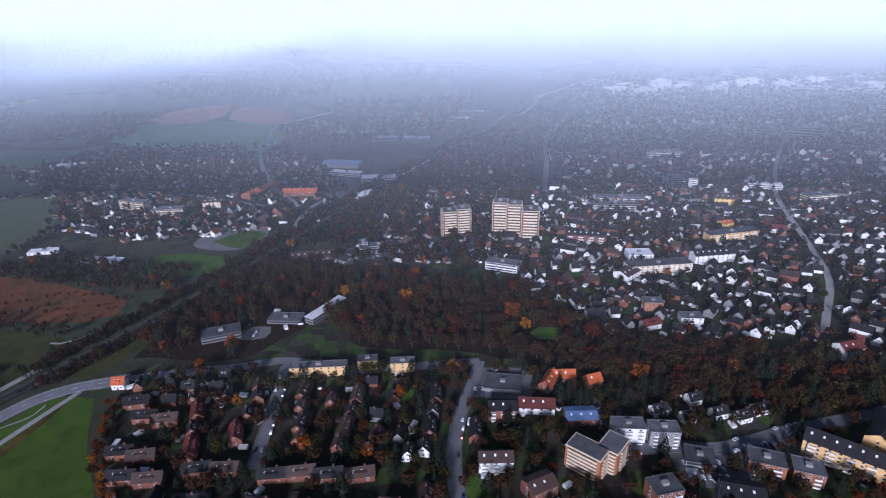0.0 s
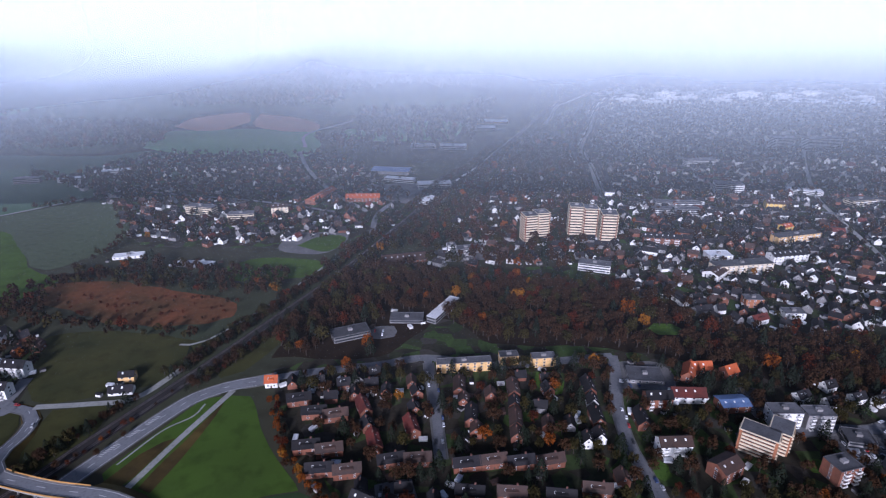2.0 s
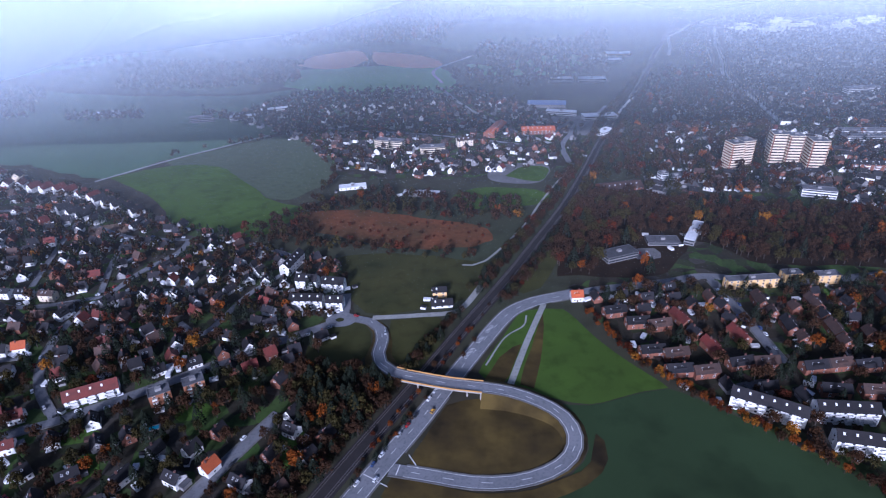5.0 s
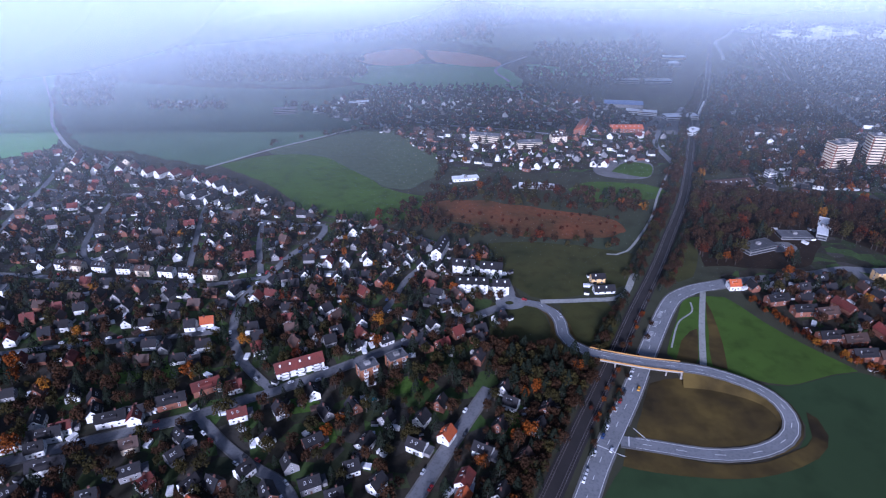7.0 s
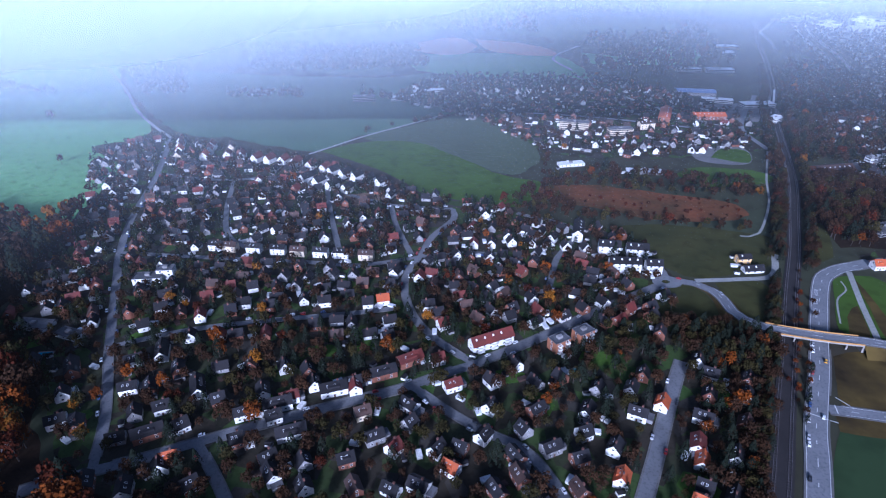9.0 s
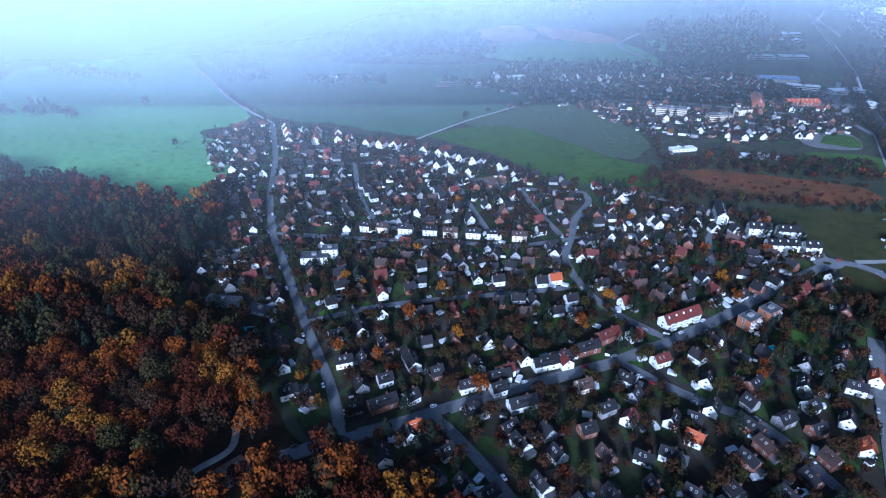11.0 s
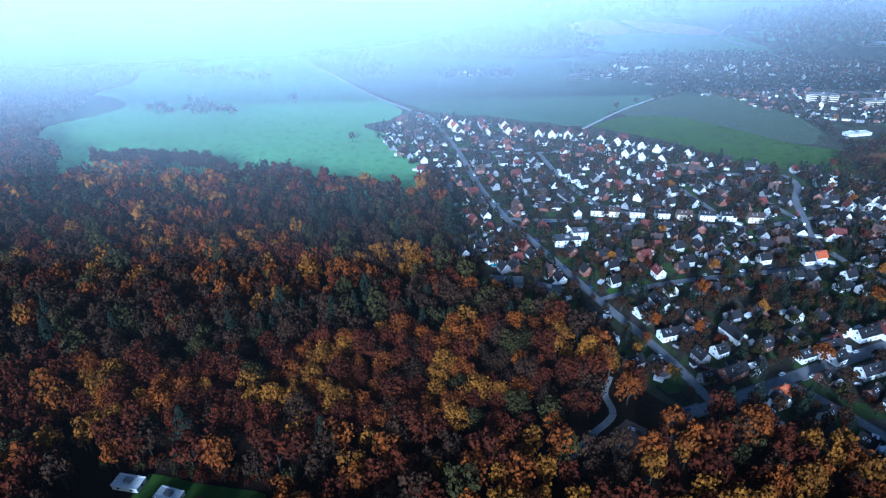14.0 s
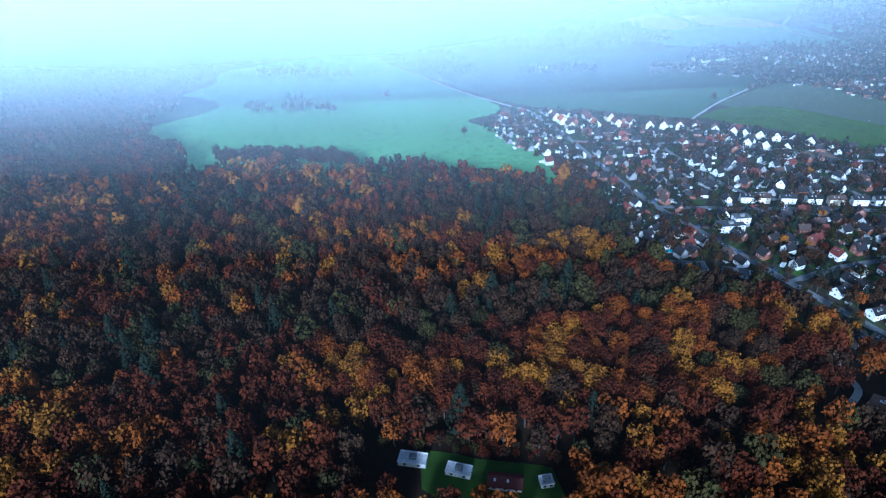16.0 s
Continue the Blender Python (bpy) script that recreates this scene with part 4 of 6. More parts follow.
# ---- large buildings ----
G_FLATS = "white blocks of flats beside the field"
for x, y, rot, l, nb in ((-84.3, 121.5, -30, 22, 6), (-61.3, 118.4, -6, 18.5, 5), (-33.8, 115.4, -4, 28, 7), (-63.2, 105.2, -13, 17.5, 5), (-39.3, 100.8, -3, 20, 6)):
    block(x, y, rot, l, 5.2, 3, "white", "slate", "apartment_block", "white block of flats with balconies and dark pitched roof", "apartment building",
          pitched=2.3, balconies=nb, group=G_FLATS)
for x, y, l in ((-54, 197, 23), (-34.5, 201, 8), (-20, 199, 10)):
    block(x, y, 3, l, 4.4, 3, "cream", "flat_roof", "apartment_block", "yellow rendered flat-roofed block of flats", "apartment building", storey=1.5, group="yellow blocks of flats")
high_rise(6, 342, 10, [(-5, 0, 9, 9), (4, 3, 9, 9)], 10, "brick", "tower_cream", "high_rise", "cream high-rise block with banded balconies among trees", 1.72)
high_rise(44, 343, -8, [(-11, 7, 9, 9), (-2, 4, 9, 9), (8, -6, 10, 10)], 10, "brick", "tower_cream", "high_rise", "stepped cream high-rise flats with banded balconies", 1.92)
high_rise(46, 145, -40, [(-2, -2.5, 12, 7), (3.5, 4.5, 7, 9)], 6, "orange_brick", "tower_cream", "apartment_tower", "stepped orange brick flats with white balcony bands", 1.38, False, 0.45)
def building(x, y, rot, l, w, floors, wall, roof, pitch, balconies, label):
    name = ("workshop_hall" if "hall" in label or "warehouse" in label else "school_building" if "school" in label
            else "apartment_block" if "flats" in label or "terrace" in label else "building")
    block(x, y, rot, l, w, floors, wall, roof, name, label, "building", pitched=pitch, balconies=balconies,
          band=(y > 370 and not pitch) or "office" in label or "school" in label)


building(60, 158, -4, 11, 6, 4, "white", "flat_roof", 0, 3, "white flat-roofed block of flats with balconies")
building(71.5, 156, -4, 10, 6, 4, "grey_wall", "flat_roof", 0, 3, "grey flat-roofed block of flats with balconies")
building(80, 146, -15, 9, 8, 2, "grey_wall", "flat_roof", 0, 0, "grey low flat-roofed office building")
building(100, 143, -20, 11, 7, 3, "orange_brick", "flat_roof", 0, 2, "orange brick flats with cream parapets")
building(111, 139, -20, 9, 7, 3, "orange_brick", "flat_roof", 0, 2, "orange brick flats with cream parapets")
building(128, 144, -38, 27, 8, 4, "cream", "slate", 2.6, 5, "pale yellow complex with a blue-black roof")
building(146, 154, 40, 20, 8, 4, "cream", "slate", 2.6, 0, "pale yellow complex with a blue-black roof")
building(13.5, 145, 0, 11, 5.5, 3, "white", "brown_tile", 2.0, 3, "white block of flats with brown roof")
building(63, 131, 12, 9, 7, 4, "brick", "flat_roof", 0, 2, "dark brick flats with white balconies")
building(26, 134, 25, 9, 7, 3, "brick", "brown_tile", 1.6, 0, "dark brick block with a shallow brown roof")
building(86, 130, -15, 12, 8, 3, "grey_wall", "slate", 1.8, 0, "grey block with a dark roof beside the car park")
building(38, 187, 60, 10, 5, 2, "brick", "orange_tile", 2.4, 0, "brick building with a bright orange roof")
building(44, 190, 0, 9, 5, 2, "brick", "orange_tile", 2.4, 0, "brick building with a bright orange roof")
building(55, 187, 20, 6, 5, 2, "brick", "orange_tile", 2.4, 0, "brick building with a bright orange roof")
building(31, 173, -5, 13, 6, 2, "white", "red_tile", 2.4, 0, "white house row with dark red roof")
building(46, 167, 2, 11, 7, 2, "brick", "blue_roof", 0.8, 0, "red brick hall with a blue sheet roof")
building(20, 188, -8, 14, 10, 1, "grey_wall", "flat_roof", 0, 0, "low grey supermarket with a felt roof")
building(18, 170, 0, 10, 5.5, 3, "brick", "slate", 2.0, 3, "brick flats with white balconies and dark roof")
building(-104, 226, 20, 17, 8, 2, "grey_wall", "flat_roof", 0, 0, "pale flat-roofed school building among trees")
building(-60, 246, 58, 24, 5, 2, "grey_wall", "bright_roof", 0, 0, "long school wing with a pale sheet roof")
building(-78, 240, -4, 16, 8, 1, "grey_wall", "flat_roof", 0, 0, "low school hall with a felt roof")
building(-42, 322, 10, 20, 6, 2, "white", "flat_roof", 0, 0, "white flat-roofed school building")
building(-51, 320, 100, 5, 5, 4, "white", "flat_roof", 0, 0, "white stair tower of a school")
building(-80, 312, 10, 26, 12, 1, "brick", "brown_tile", 2.2, 0, "low brick sports hall with a brown roof")
building(-93, 507, -10, 34, 15, 2, "grey_wall", "blue_roof", 1.2, 0, "large hall with a blue sheet roof")
building(-85, 478, -18, 26, 7, 2, "white", "bright_roof", 0, 0, "white flat workshop hall")
building(-56, 463, 5, 28, 10, 2, "white", "bright_roof", 0, 0, "white flat workshop hall")
building(-62, 420, 40, 14, 8, 2, "white", "bright_roof", 0, 0, "white flat workshop hall")
building(-62, 606, -5, 26, 10, 2, "white", "bright_roof", 0, 0, "white flat workshop hall")
building(-30, 602, -5, 28, 12, 2, "white", "bright_roof", 0, 0, "white flat workshop hall")
building(10, 700, -5, 36, 16, 2, "white", "bright_roof", 0, 0, "white flat workshop hall")
building(35, 740, -5, 30, 14, 2, "cream", "bright_roof", 0, 0, "cream flat workshop hall")
building(570, 870, -16, 140, 40, 3, "white", "bright_roof", 0, 0, "huge white flat-roofed warehouse")
building(320, 585, 10, 24, 12, 8, "white", "flat_roof", 0, 4, "white high-rise slab of flats")
building(362, 582, 5, 40, 12, 8, "white", "flat_roof", 0, 6, "white high-rise slab of flats")
building(184, 436, -15, 22, 10, 5, "white", "flat_roof", 0, 3, "white flat-roofed office block")
building(200, 394, -15, 16, 8, 3, "yellow", "brown_tile", 2.0, 0, "yellow building with a brown roof")
building(175, 331, 12, 34, 7, 3, "cream", "flat_roof", 0, 5, "long cream block of flats")
building(150, 300, 8, 24, 7, 3, "white", "slate", 2.0, 4, "long white block of flats")
building(30, 292, -20, 18, 7, 3, "white", "flat_roof", 0, 0, "white flat-roofed office building")
building(200, 520, 5, 30, 9, 4, "white", "flat_roof", 0, 0, "white flat-roofed slab building")
building(255, 640, 5, 40, 10, 3, "white", "flat_roof", 0, 0, "white flat-roofed slab building")
building(115, 288, 6, 36, 8, 3, "tower_cream", "flat_roof", 0, 6, "long cream block of flats with balconies")
building(96, 281, 40, 12, 9, 2, "white", "brown_tile", 1.8, 0, "white inn-like building with a brown roof")
building(110, 305, 0, 14, 9, 2, "white", "bright_roof", 0, 0, "white flat-roofed shop building")
building(85, 330, -12, 24, 6, 3, "brick", "slate", 1.8, 4, "brick block of flats with white balconies")
building(118, 385, -6, 34, 6, 3, "grey_wall", "flat_roof", 0, 6, "grey block of flats with pale balconies")
building(126, 400, -6, 34, 6, 3, "grey_wall", "flat_roof", 0, 6, "grey block of flats with pale balconies")
building(112, 234, -5, 10, 6, 2, "white", "flat_roof", 0, 2, "white modern villa with large windows")
building(98, 246, -5, 9, 6, 3, "orange_brick", "flat_roof", 0, 0, "orange rendered house with a white gable")
building(180, 350, 20, 8, 6, 2, "yellow", "orange_tile", 1.2, 0, "small hall with orange and green panels")
building(245, 430, -20, 26, 9, 2, "white", "bright_roof", 0, 0, "white flat-roofed shop building")
building(270, 400, 10, 22, 9, 3, "tower_cream", "flat_roof", 0, 3, "cream flat-roofed block of flats")
building(166, 205, 15, 10, 7, 3, "white", "red_tile", 2.2, 0, "white inn with a red roof by the road")
building(-461.5, 182, 5, 12, 6, 2, "white", "flat_roof", 0, 2, "white modern villa with flat roofs")
building(-455, 186, 5, 7, 5, 3, "white", "flat_roof", 0, 0, "white modern villa with flat roofs")
building(-492, 149, -8, 14, 6, 1, "white", "flat_roof", 0, 0, "white bungalow with a wide flat roof")
building(-475, 143, -20, 10, 5, 1, "white", "flat_roof", 0, 0, "white bungalow with a wide flat roof")
building(-313, 136.5, 25, 17, 5, 2, "white", "red_tile", 2.6, 3, "long white block with a dark red roof")
building(-251, 206, -9, 10, 5, 3, "white", "slate", 2.2, 3, "white terrace with a dark roof")
building(-238.5, 203, -9, 10, 5, 3, "white", "slate", 2.2, 3, "white terrace with a dark roof")
building(-248, 190, -4, 14, 5, 3, "white", "slate", 2.0, 4, "white terrace with a dark roof")
building(-235.5, 188, -4, 7, 5, 3, "white", "slate", 2.0, 2, "white terrace with a dark roof")
building(-262, 224, 75, 16, 5, 3, "white", "slate", 2.0, 0, "white terrace with a dark roof")
building(-288, 134, 30, 7, 5, 3, "orange_brick", "flat_roof", 0, 2, "small orange brick block of flats")
building(-278, 139, 30, 7, 5, 3, "orange_brick", "flat_roof", 0, 2, "small orange brick block of flats")
building(-603, 50, -10, 8, 4, 1, "white", "white", 0, 0, "low white building in a forest clearing")
building(-590, 46, -15, 7, 3.5, 1, "white", "white", 0, 0, "low white building in a forest clearing")
building(-577.5, 42, -8, 9, 4.5, 1, "white", "red_tile", 1.4, 0, "low house with a red-brown roof in a forest clearing")
building(-566.5, 42, 10, 3.5, 3, 1, "white", "white", 0, 0, "small white shed in a forest clearing")
building(-500, 515, 10, 20, 8, 2, "white", "bright_roof", 0, 0, "white farm building behind trees")
building(-401, 487, 8, 20, 6, 3, "grey_wall", "flat_roof", 0, 0, "grey school block at the village edge")
building(-366, 491, 14, 22, 6, 2, "white", "bright_roof", 0, 0, "long white school block at the village edge")
building(-343, 514, 18, 30, 6, 2, "white", "bright_roof", 0, 0, "long white school block at the village edge")
building(-228, 401, -18, 22, 7, 4, "tower_cream", "flat_roof", 0, 0, "pale cream block of flats in the village")
building(-196, 388, 6, 18, 7, 3, "tower_cream", "flat_roof", 0, 0, "pale cream block of flats in the village")
building(-172, 402, 12, 12, 6, 3, "tower_cream", "brown_tile", 1.5, 0, "pale cream block of flats in the village")
building(-146, 434, 68, 34, 9, 2, "brick", "orange_tile", 2.0, 0, "long brick building with orange roof")
building(-113, 428, 0, 26, 10, 2, "brick", "orange_tile", 2.0, 0, "long brick building with orange roof")
building(-246, 323, 10, 17, 6, 1, "white", "bright_roof", 0, 0, "white flat workshop hall")
building(-202, 309, -8, 22, 6, 1, "grey_wall", "bright_roof", 0, 0, "low grey hall with a pale sheet roof")
building(-190, 188, 5, 9, 4, 1, "white", "slate", 1.8, 0, "white cottage with a dark roof in a meadow")
building(-191, 196, 5, 6, 4, 2, "cream", "slate", 1.4, 0, "cream cottage with a dark roof in a meadow")

# ---- house rows along the streets ----
W = "houses of the western estate"
row([(-455, 333), (-446, 331), (-436, 329), (-427, 325), (-416, 319), (-406, 314)], ["white_red"], [6], 1, W, 68)
row([(-415, 297), (-406, 291.5), (-397, 286), (-387, 281)], ["white_dark"], [6], 1, W, 58)
row([(-400, 309), (-392, 304.5), (-384, 300), (-376, 295), (-368, 290)], ["white_dark"], [6], 1, W, 58)
row([(-520, 369), (-517, 360), (-513.5, 350), (-510, 338), (-494, 359), (-493, 350), (-492, 338), (-479, 354), (-477, 340), (-467, 339)], ["white_red", "white_red", "white_orange", "cream_dark"], [6], 1, W, 100)
row([(-297, 214), (-288, 212.5), (-279, 211), (-271, 209.5), (-262, 207.5)], ["white_dark"], [1], 2, W, 100)
row([(-324, 201), (-318, 199.5), (-309, 199)], ["white_dark", "brick_dark"], [1, 0], 2, W, 95)
row([(-441, 211), (-434, 210), (-422, 208.5), (-410, 207), (-400, 205), (-389, 204), (-379, 203), (-367, 201)], ["white_dark", "cream_dark", "white_dark"], [5], 2, W, -6)
row([(-356, 164), (-328, 112.5), (-343, 126), (-385, 98.5), (-382, 107), (-375, 113.5), (-362, 114), (-352, 119), (-357, 100), (-342, 103)],
    ["white_orange", "white_red", "brick_red", "white_dark", "white_red", "white_dark", "white_dark", "brick_dark", "cream_dark", "white_dark"], [0, 2, 4, 0, 2], 2, W, None, 0.2)
row([(-238.5, 117), (-243, 107), (-256, 80), (-231, 106), (-237, 94), (-245, 82), (-227, 114), (-262, 66), (-252, 68)], ["white_dark", "brick_dark", "white_orange", "white_dark", "brick_brown"], [0, 1, 3], 2, W, None, 0.4)
row([(-316, 102), (-319, 90), (-310, 82), (-288, 91), (-280, 85), (-269, 99), (-262, 117), (-268, 110), (-249, 97), (-240, 124)],
    ["white_dark", "white_dark", "brick_dark", "white_dark"], [1, 0, 2], 2, W, None, 0.6)
row([(-265, 161), (-274, 157), (-283, 152), (-294, 164), (-303, 157), (-295, 148), (-413, 162), (-402, 160), (-389, 165), (-380, 163), (-381, 147), (-373, 150)],
    ["white_dark", "brick_dark", "white_dark"], [0, 1, 3], 2, W)
row([(-362, 162), (-337, 160), (-333, 154), (-331, 147), (-352, 149), (-352, 139), (-417, 157), (-428, 153), (-413, 79), (-402, 73), (-461, 172), (-416, 140), (-427, 140)],
    ["white_dark", "white_dark", "brick_dark", "white_red"], [1, 0, 1], 2, W, None, 0.5)
row([(-448, 147), (-434, 131), (-430, 112), (-414, 112), (-413, 95), (-422, 92), (-395, 100), (-385, 104), (-394, 89), (-378, 92), (-453, 97), (-462, 122), (-458, 109), (-368, 111)],
    ["white_dark", "white_dark", "brick_dark"], [1, 4, 2, 4], 2, W, None, 0.25)
row([(-411.5, 82), (-361, 112), (-329, 78), (-338, 72), (-281, 74), (-255, 86), (-260, 103), (-285, 100)], ["white_orange", "white_red", "white_orange", "white_dark"], [0, 2], 2, W, None, 0.2)
row([(-404, 52), (-397, 62), (-376, 62), (-370, 72), (-366, 55), (-390, 48), (-380, 76)], ["white_dark"], [2, 1], 2, W, None, 0.3)
row([(-450, 262), (-446, 254), (-442, 246), (-410, 262), (-407, 254), (-404, 246), (-434, 236), (-414, 237), (-396, 234)], ["white_dark"], [1], 1, W, 20)
E_ = "brick terraces of the eastern estate"
row([(-132, 190), (-113, 189), (-103, 187), (-91, 194)], ["white_orange", "white_dark", "brick_dark", "brick_dark"], [0, 1], 2, "houses along the main road", 5)
row([(-112, 170), (-104, 168), (-119, 178), (-104, 150), (-112, 152), (-97, 140), (-106, 141), (-74, 144), (-83, 144), (-49, 142), (-40, 141), (-30, 141), (-58, 141)], ["brick_dark", "brick_brown"], [4], 2, E_, 6)
row([(-94, 172), (-92, 162), (-89, 153), (-75, 170), (-76, 160), (-74, 180)], ["brick_red", "brick_dark"], [4, 0], 2, E_, 105)
row([(-57, 183), (-56, 174), (-54, 165), (-53, 157), (-36, 180), (-37, 171), (-38, 162), (-39, 154)], ["brick_brown", "brick_brown", "brick_dark"], [4, 0], 2, E_, 84)
row([(-6, 180), (-7, 171), (-8, 162), (-10, 152), (8, 160), (-15, 150)], ["brick_dark", "white_dark"], [4, 0], 2, E_, 85)
row([(-30, 126), (-45, 128), (-58, 129), (-18, 128)], ["brick_dark", "brick_brown"], [4], 2, E_, -6)
row([(75, 170), (84, 166), (96, 168), (104, 166), (112, 170), (90, 176)], ["white_dark"], [2, 0], 2, "white villas by the wood", 15)
ALL = ["white_dark"] * 5 + ["brick_dark"] * 4 + ["grey_dark"] * 4 + ["brick_brown"] * 2 + ["white_red"]
ALL_DARK = ["white_dark"] * 3 + ["brick_dark"] * 4 + ["grey_dark"] * 4 + ["brick_brown"] * 2 + ["white_red", "brick_red"]
fill(TOWN_W, 11.5, ALL_DARK, [0, 1, 2, 3], 2, W, 80, lambda x, y: y < 150)
fill(TOWN_W, 9.6, ALL_DARK, [0, 1, 3, 3], 1, W, 400, lambda x, y: y >= 140, joined="white and brick houses with dark roofs of the western estate")
fill([(-130, 200), (-75, 102), (-40, 90), (0, 90), (0, 198)], 11, ["brick_dark", "brick_brown", "grey_dark"], [0, 3], 1, E_, 25)
fill([(10, 60), (200, 60), (180, 172), (60, 176), (10, 176)], 13, ALL, [0, 2], 1, "houses of the town", 40, joined="white and brick houses with dark roofs of the town")
fill([(70, 228), (180, 208), (215, 180), (330, 240), (330, 420), (200, 430), (60, 420), (20, 310), (40, 262)], 9.4, ALL + ["grey_dark"] * 2, [0, 1, 2, 3, 4], 1, "houses of the town", 520, joined="white and brick houses with dark roofs of the town")
fill(VILLAGE, 11.5, ALL + ["brick_dark"] * 3, [0, 1, 3], 0, "houses of the village", 350, joined="white and brick houses with dark roofs of the village")
fill([(-60, 300), (20, 290), (60, 420), (90, 640), (20, 560), (-60, 330)], 14, ALL, [0, 2], 0, "houses of the town", 90, joined="white and brick houses with dark roofs of the town")
fill([(90, 430), (330, 430), (420, 600), (140, 640)], 11.5, ALL + ["white_dark"] * 2, [0, 2, 4, 6], 0, "houses of the town", 520, joined="white and brick houses with dark roofs of the town")
# white rows along the far avenue
for line, lo, hi in ((ROAD_LINES[0], 0, 0), *((l, 430, 900) for l in ROAD_LINES if abs(l[0][0] - 75) < 1 and abs(l[0][1] - 425) < 1)):
    for p, s in list(zip(line, sideways(line)))[::2]:
        if lo < p[1] < hi:
            for w in (-7.5, 7.5):
                BATCH.setdefault(("avenue", "white houses along the straight avenue"), []).append((p[0] + s[0] * w, p[1] + s[1] * w, math.degrees(math.atan2(-s[0], s[1])) + 90, "white_dark", 6))
join_batches()

# far houses beyond counting, joined
def joined_houses(poly, gap, name, label):
    pts, faces, mi = [], [], []
    y = min(p[1] for p in poly)
    while y < max(p[1] for p in poly):
        x = min(p[0] for p in poly)
        while x < max(p[0] for p in poly):
            px, py = x + RNG.uniform(-0.4, 0.4) * gap, y + RNG.uniform(-0.4, 0.4) * gap
            if inside(px, py, poly) and road_gap(px, py) > 4:
                l, w, e, r = RNG.uniform(6, 14), RNG.uniform(5, 7), RNG.uniform(2.5, 4.5), RNG.uniform(5, 7.5)
                t = RNG.uniform(0, math.pi)
                c, s = math.cos(t), math.sin(t)
                o = len(pts)
                for sx in (-l / 2, l / 2):
                    for yy, z in ((-w / 2, 0), (w / 2, 0), (w / 2, e), (0, r), (-w / 2, e)):
                        pts.append((px + c * sx - s * yy, py + s * sx + c * yy, z))
                faces += [(o + 4, o + 3, o + 2, o + 1, o), (o + 5, o + 6, o + 7, o + 8, o + 9), (o, o + 5, o + 9, o + 4), (o + 1, o + 2, o + 7, o + 6), (o + 2, o + 3, o + 8, o + 7), (o + 4, o + 9, o + 8, o + 3)]
                wm = RNG.choice((0, 0, 0, 1))
                mi += [wm, wm, wm, wm, 2, 2]
            x += gap
        y += gap
    me = bpy.data.meshes.new(name)
    me.from_pydata(pts, [], faces)
    for k in ("white", "grey_wall", "slate"):
        me.materials.append(M[k])
    me.polygons.foreach_set("material_index", mi)
    tagged(new(name, me), label, "houses", kind="stuff")


joined_houses([(140, 640), (420, 600), (330, 430), (400, 420), (760, 700), (920, 1000), (300, 1080), (170, 800)], 19, "distant_houses", "distant white houses with dark roofs in haze")

# pale commercial buildings on the skyline of the town
bm = bmesh.new()
for k in range(34):
    x, y = 250 + 13 * k + RNG.uniform(-8, 8), 930 + RNG.uniform(-60, 50)
    l, w, h = RNG.uniform(8, 20), RNG.uniform(5, 9), RNG.uniform(4, 9)
    box(bm, x - l, x + l, y - w, y + w, 0, h)
    box(bm, x - l * 0.4, x + l * 0.3, y - w * 0.5, y + w * 0.5, h + 0.004, h + RNG.uniform(1.5, 4))
tagged(part("distant_buildings", bm, M["white"]), "pale commercial buildings in the hazy distance", "buildings", kind="stuff")

# ---- trees ----
def crown_cloud(rng, lumps, leaves, size, conical=False):
    """A unit crown: clumps of leaf sprays on a lumpy, gappy dome about one metre wide and high."""
    v, f = [], []

    def leaf(c, nrm, s):
        nrm = nrm / (np.linalg.norm(nrm) + 1e-9)
        t = np.cross(nrm, rng.normal(size=3))
        t /= np.linalg.norm(t) + 1e-9
        b = np.cross(nrm, t)
        o = len(v)
        k = s * rng.uniform(0.6, 1.3)
        for a, q in ((-1, -0.6), (0.9, -1), (1, 0.7), (-0.7, 1)):
            v.append(c + t * a * k + b * q * k + nrm * rng.normal() * 0.25 * k)
        f.append((o, o + 1, o + 2, o + 3))

    if conical:
        for _ in range(lumps * leaves):
            h = rng.random() ** 0.7
            a, r = rng.uniform(0, 2 * math.pi), 0.42 * (1 - h) ** 0.8 * rng.uniform(0.75, 1.1) + 0.02
            leaf(np.array((r * math.cos(a), r * math.sin(a), 0.12 + 0.88 * h * 1.35)), np.array((math.cos(a), math.sin(a), 0.6)) + rng.normal(size=3) * 0.3, size * (1.15 - 0.6 * h))
    else:
        for k in range(lumps):
            h = 0.42 + 0.5 * (k + rng.random()) / lumps
            a, r = k * 2.4 + rng.uniform(-0.5, 0.5), 0.36 * math.sqrt(max(0.0, 1 - ((h - 0.55) / 0.42) ** 2)) * rng.uniform(0.5, 1.0)
            c = np.array((r * math.cos(a), r * math.sin(a), h))
            rad = rng.uniform(0.16, 0.25)
            for _ in range(leaves):
                d = rng.normal(size=3)
                d /= np.linalg.norm(d)
                if d[2] < -0.35:
                    d[2] *= -1
                leaf(c + d * rad * rng.uniform(0.6, 1.12), d + rng.normal(size=3) * 0.45, size)
    return np.array(v), f


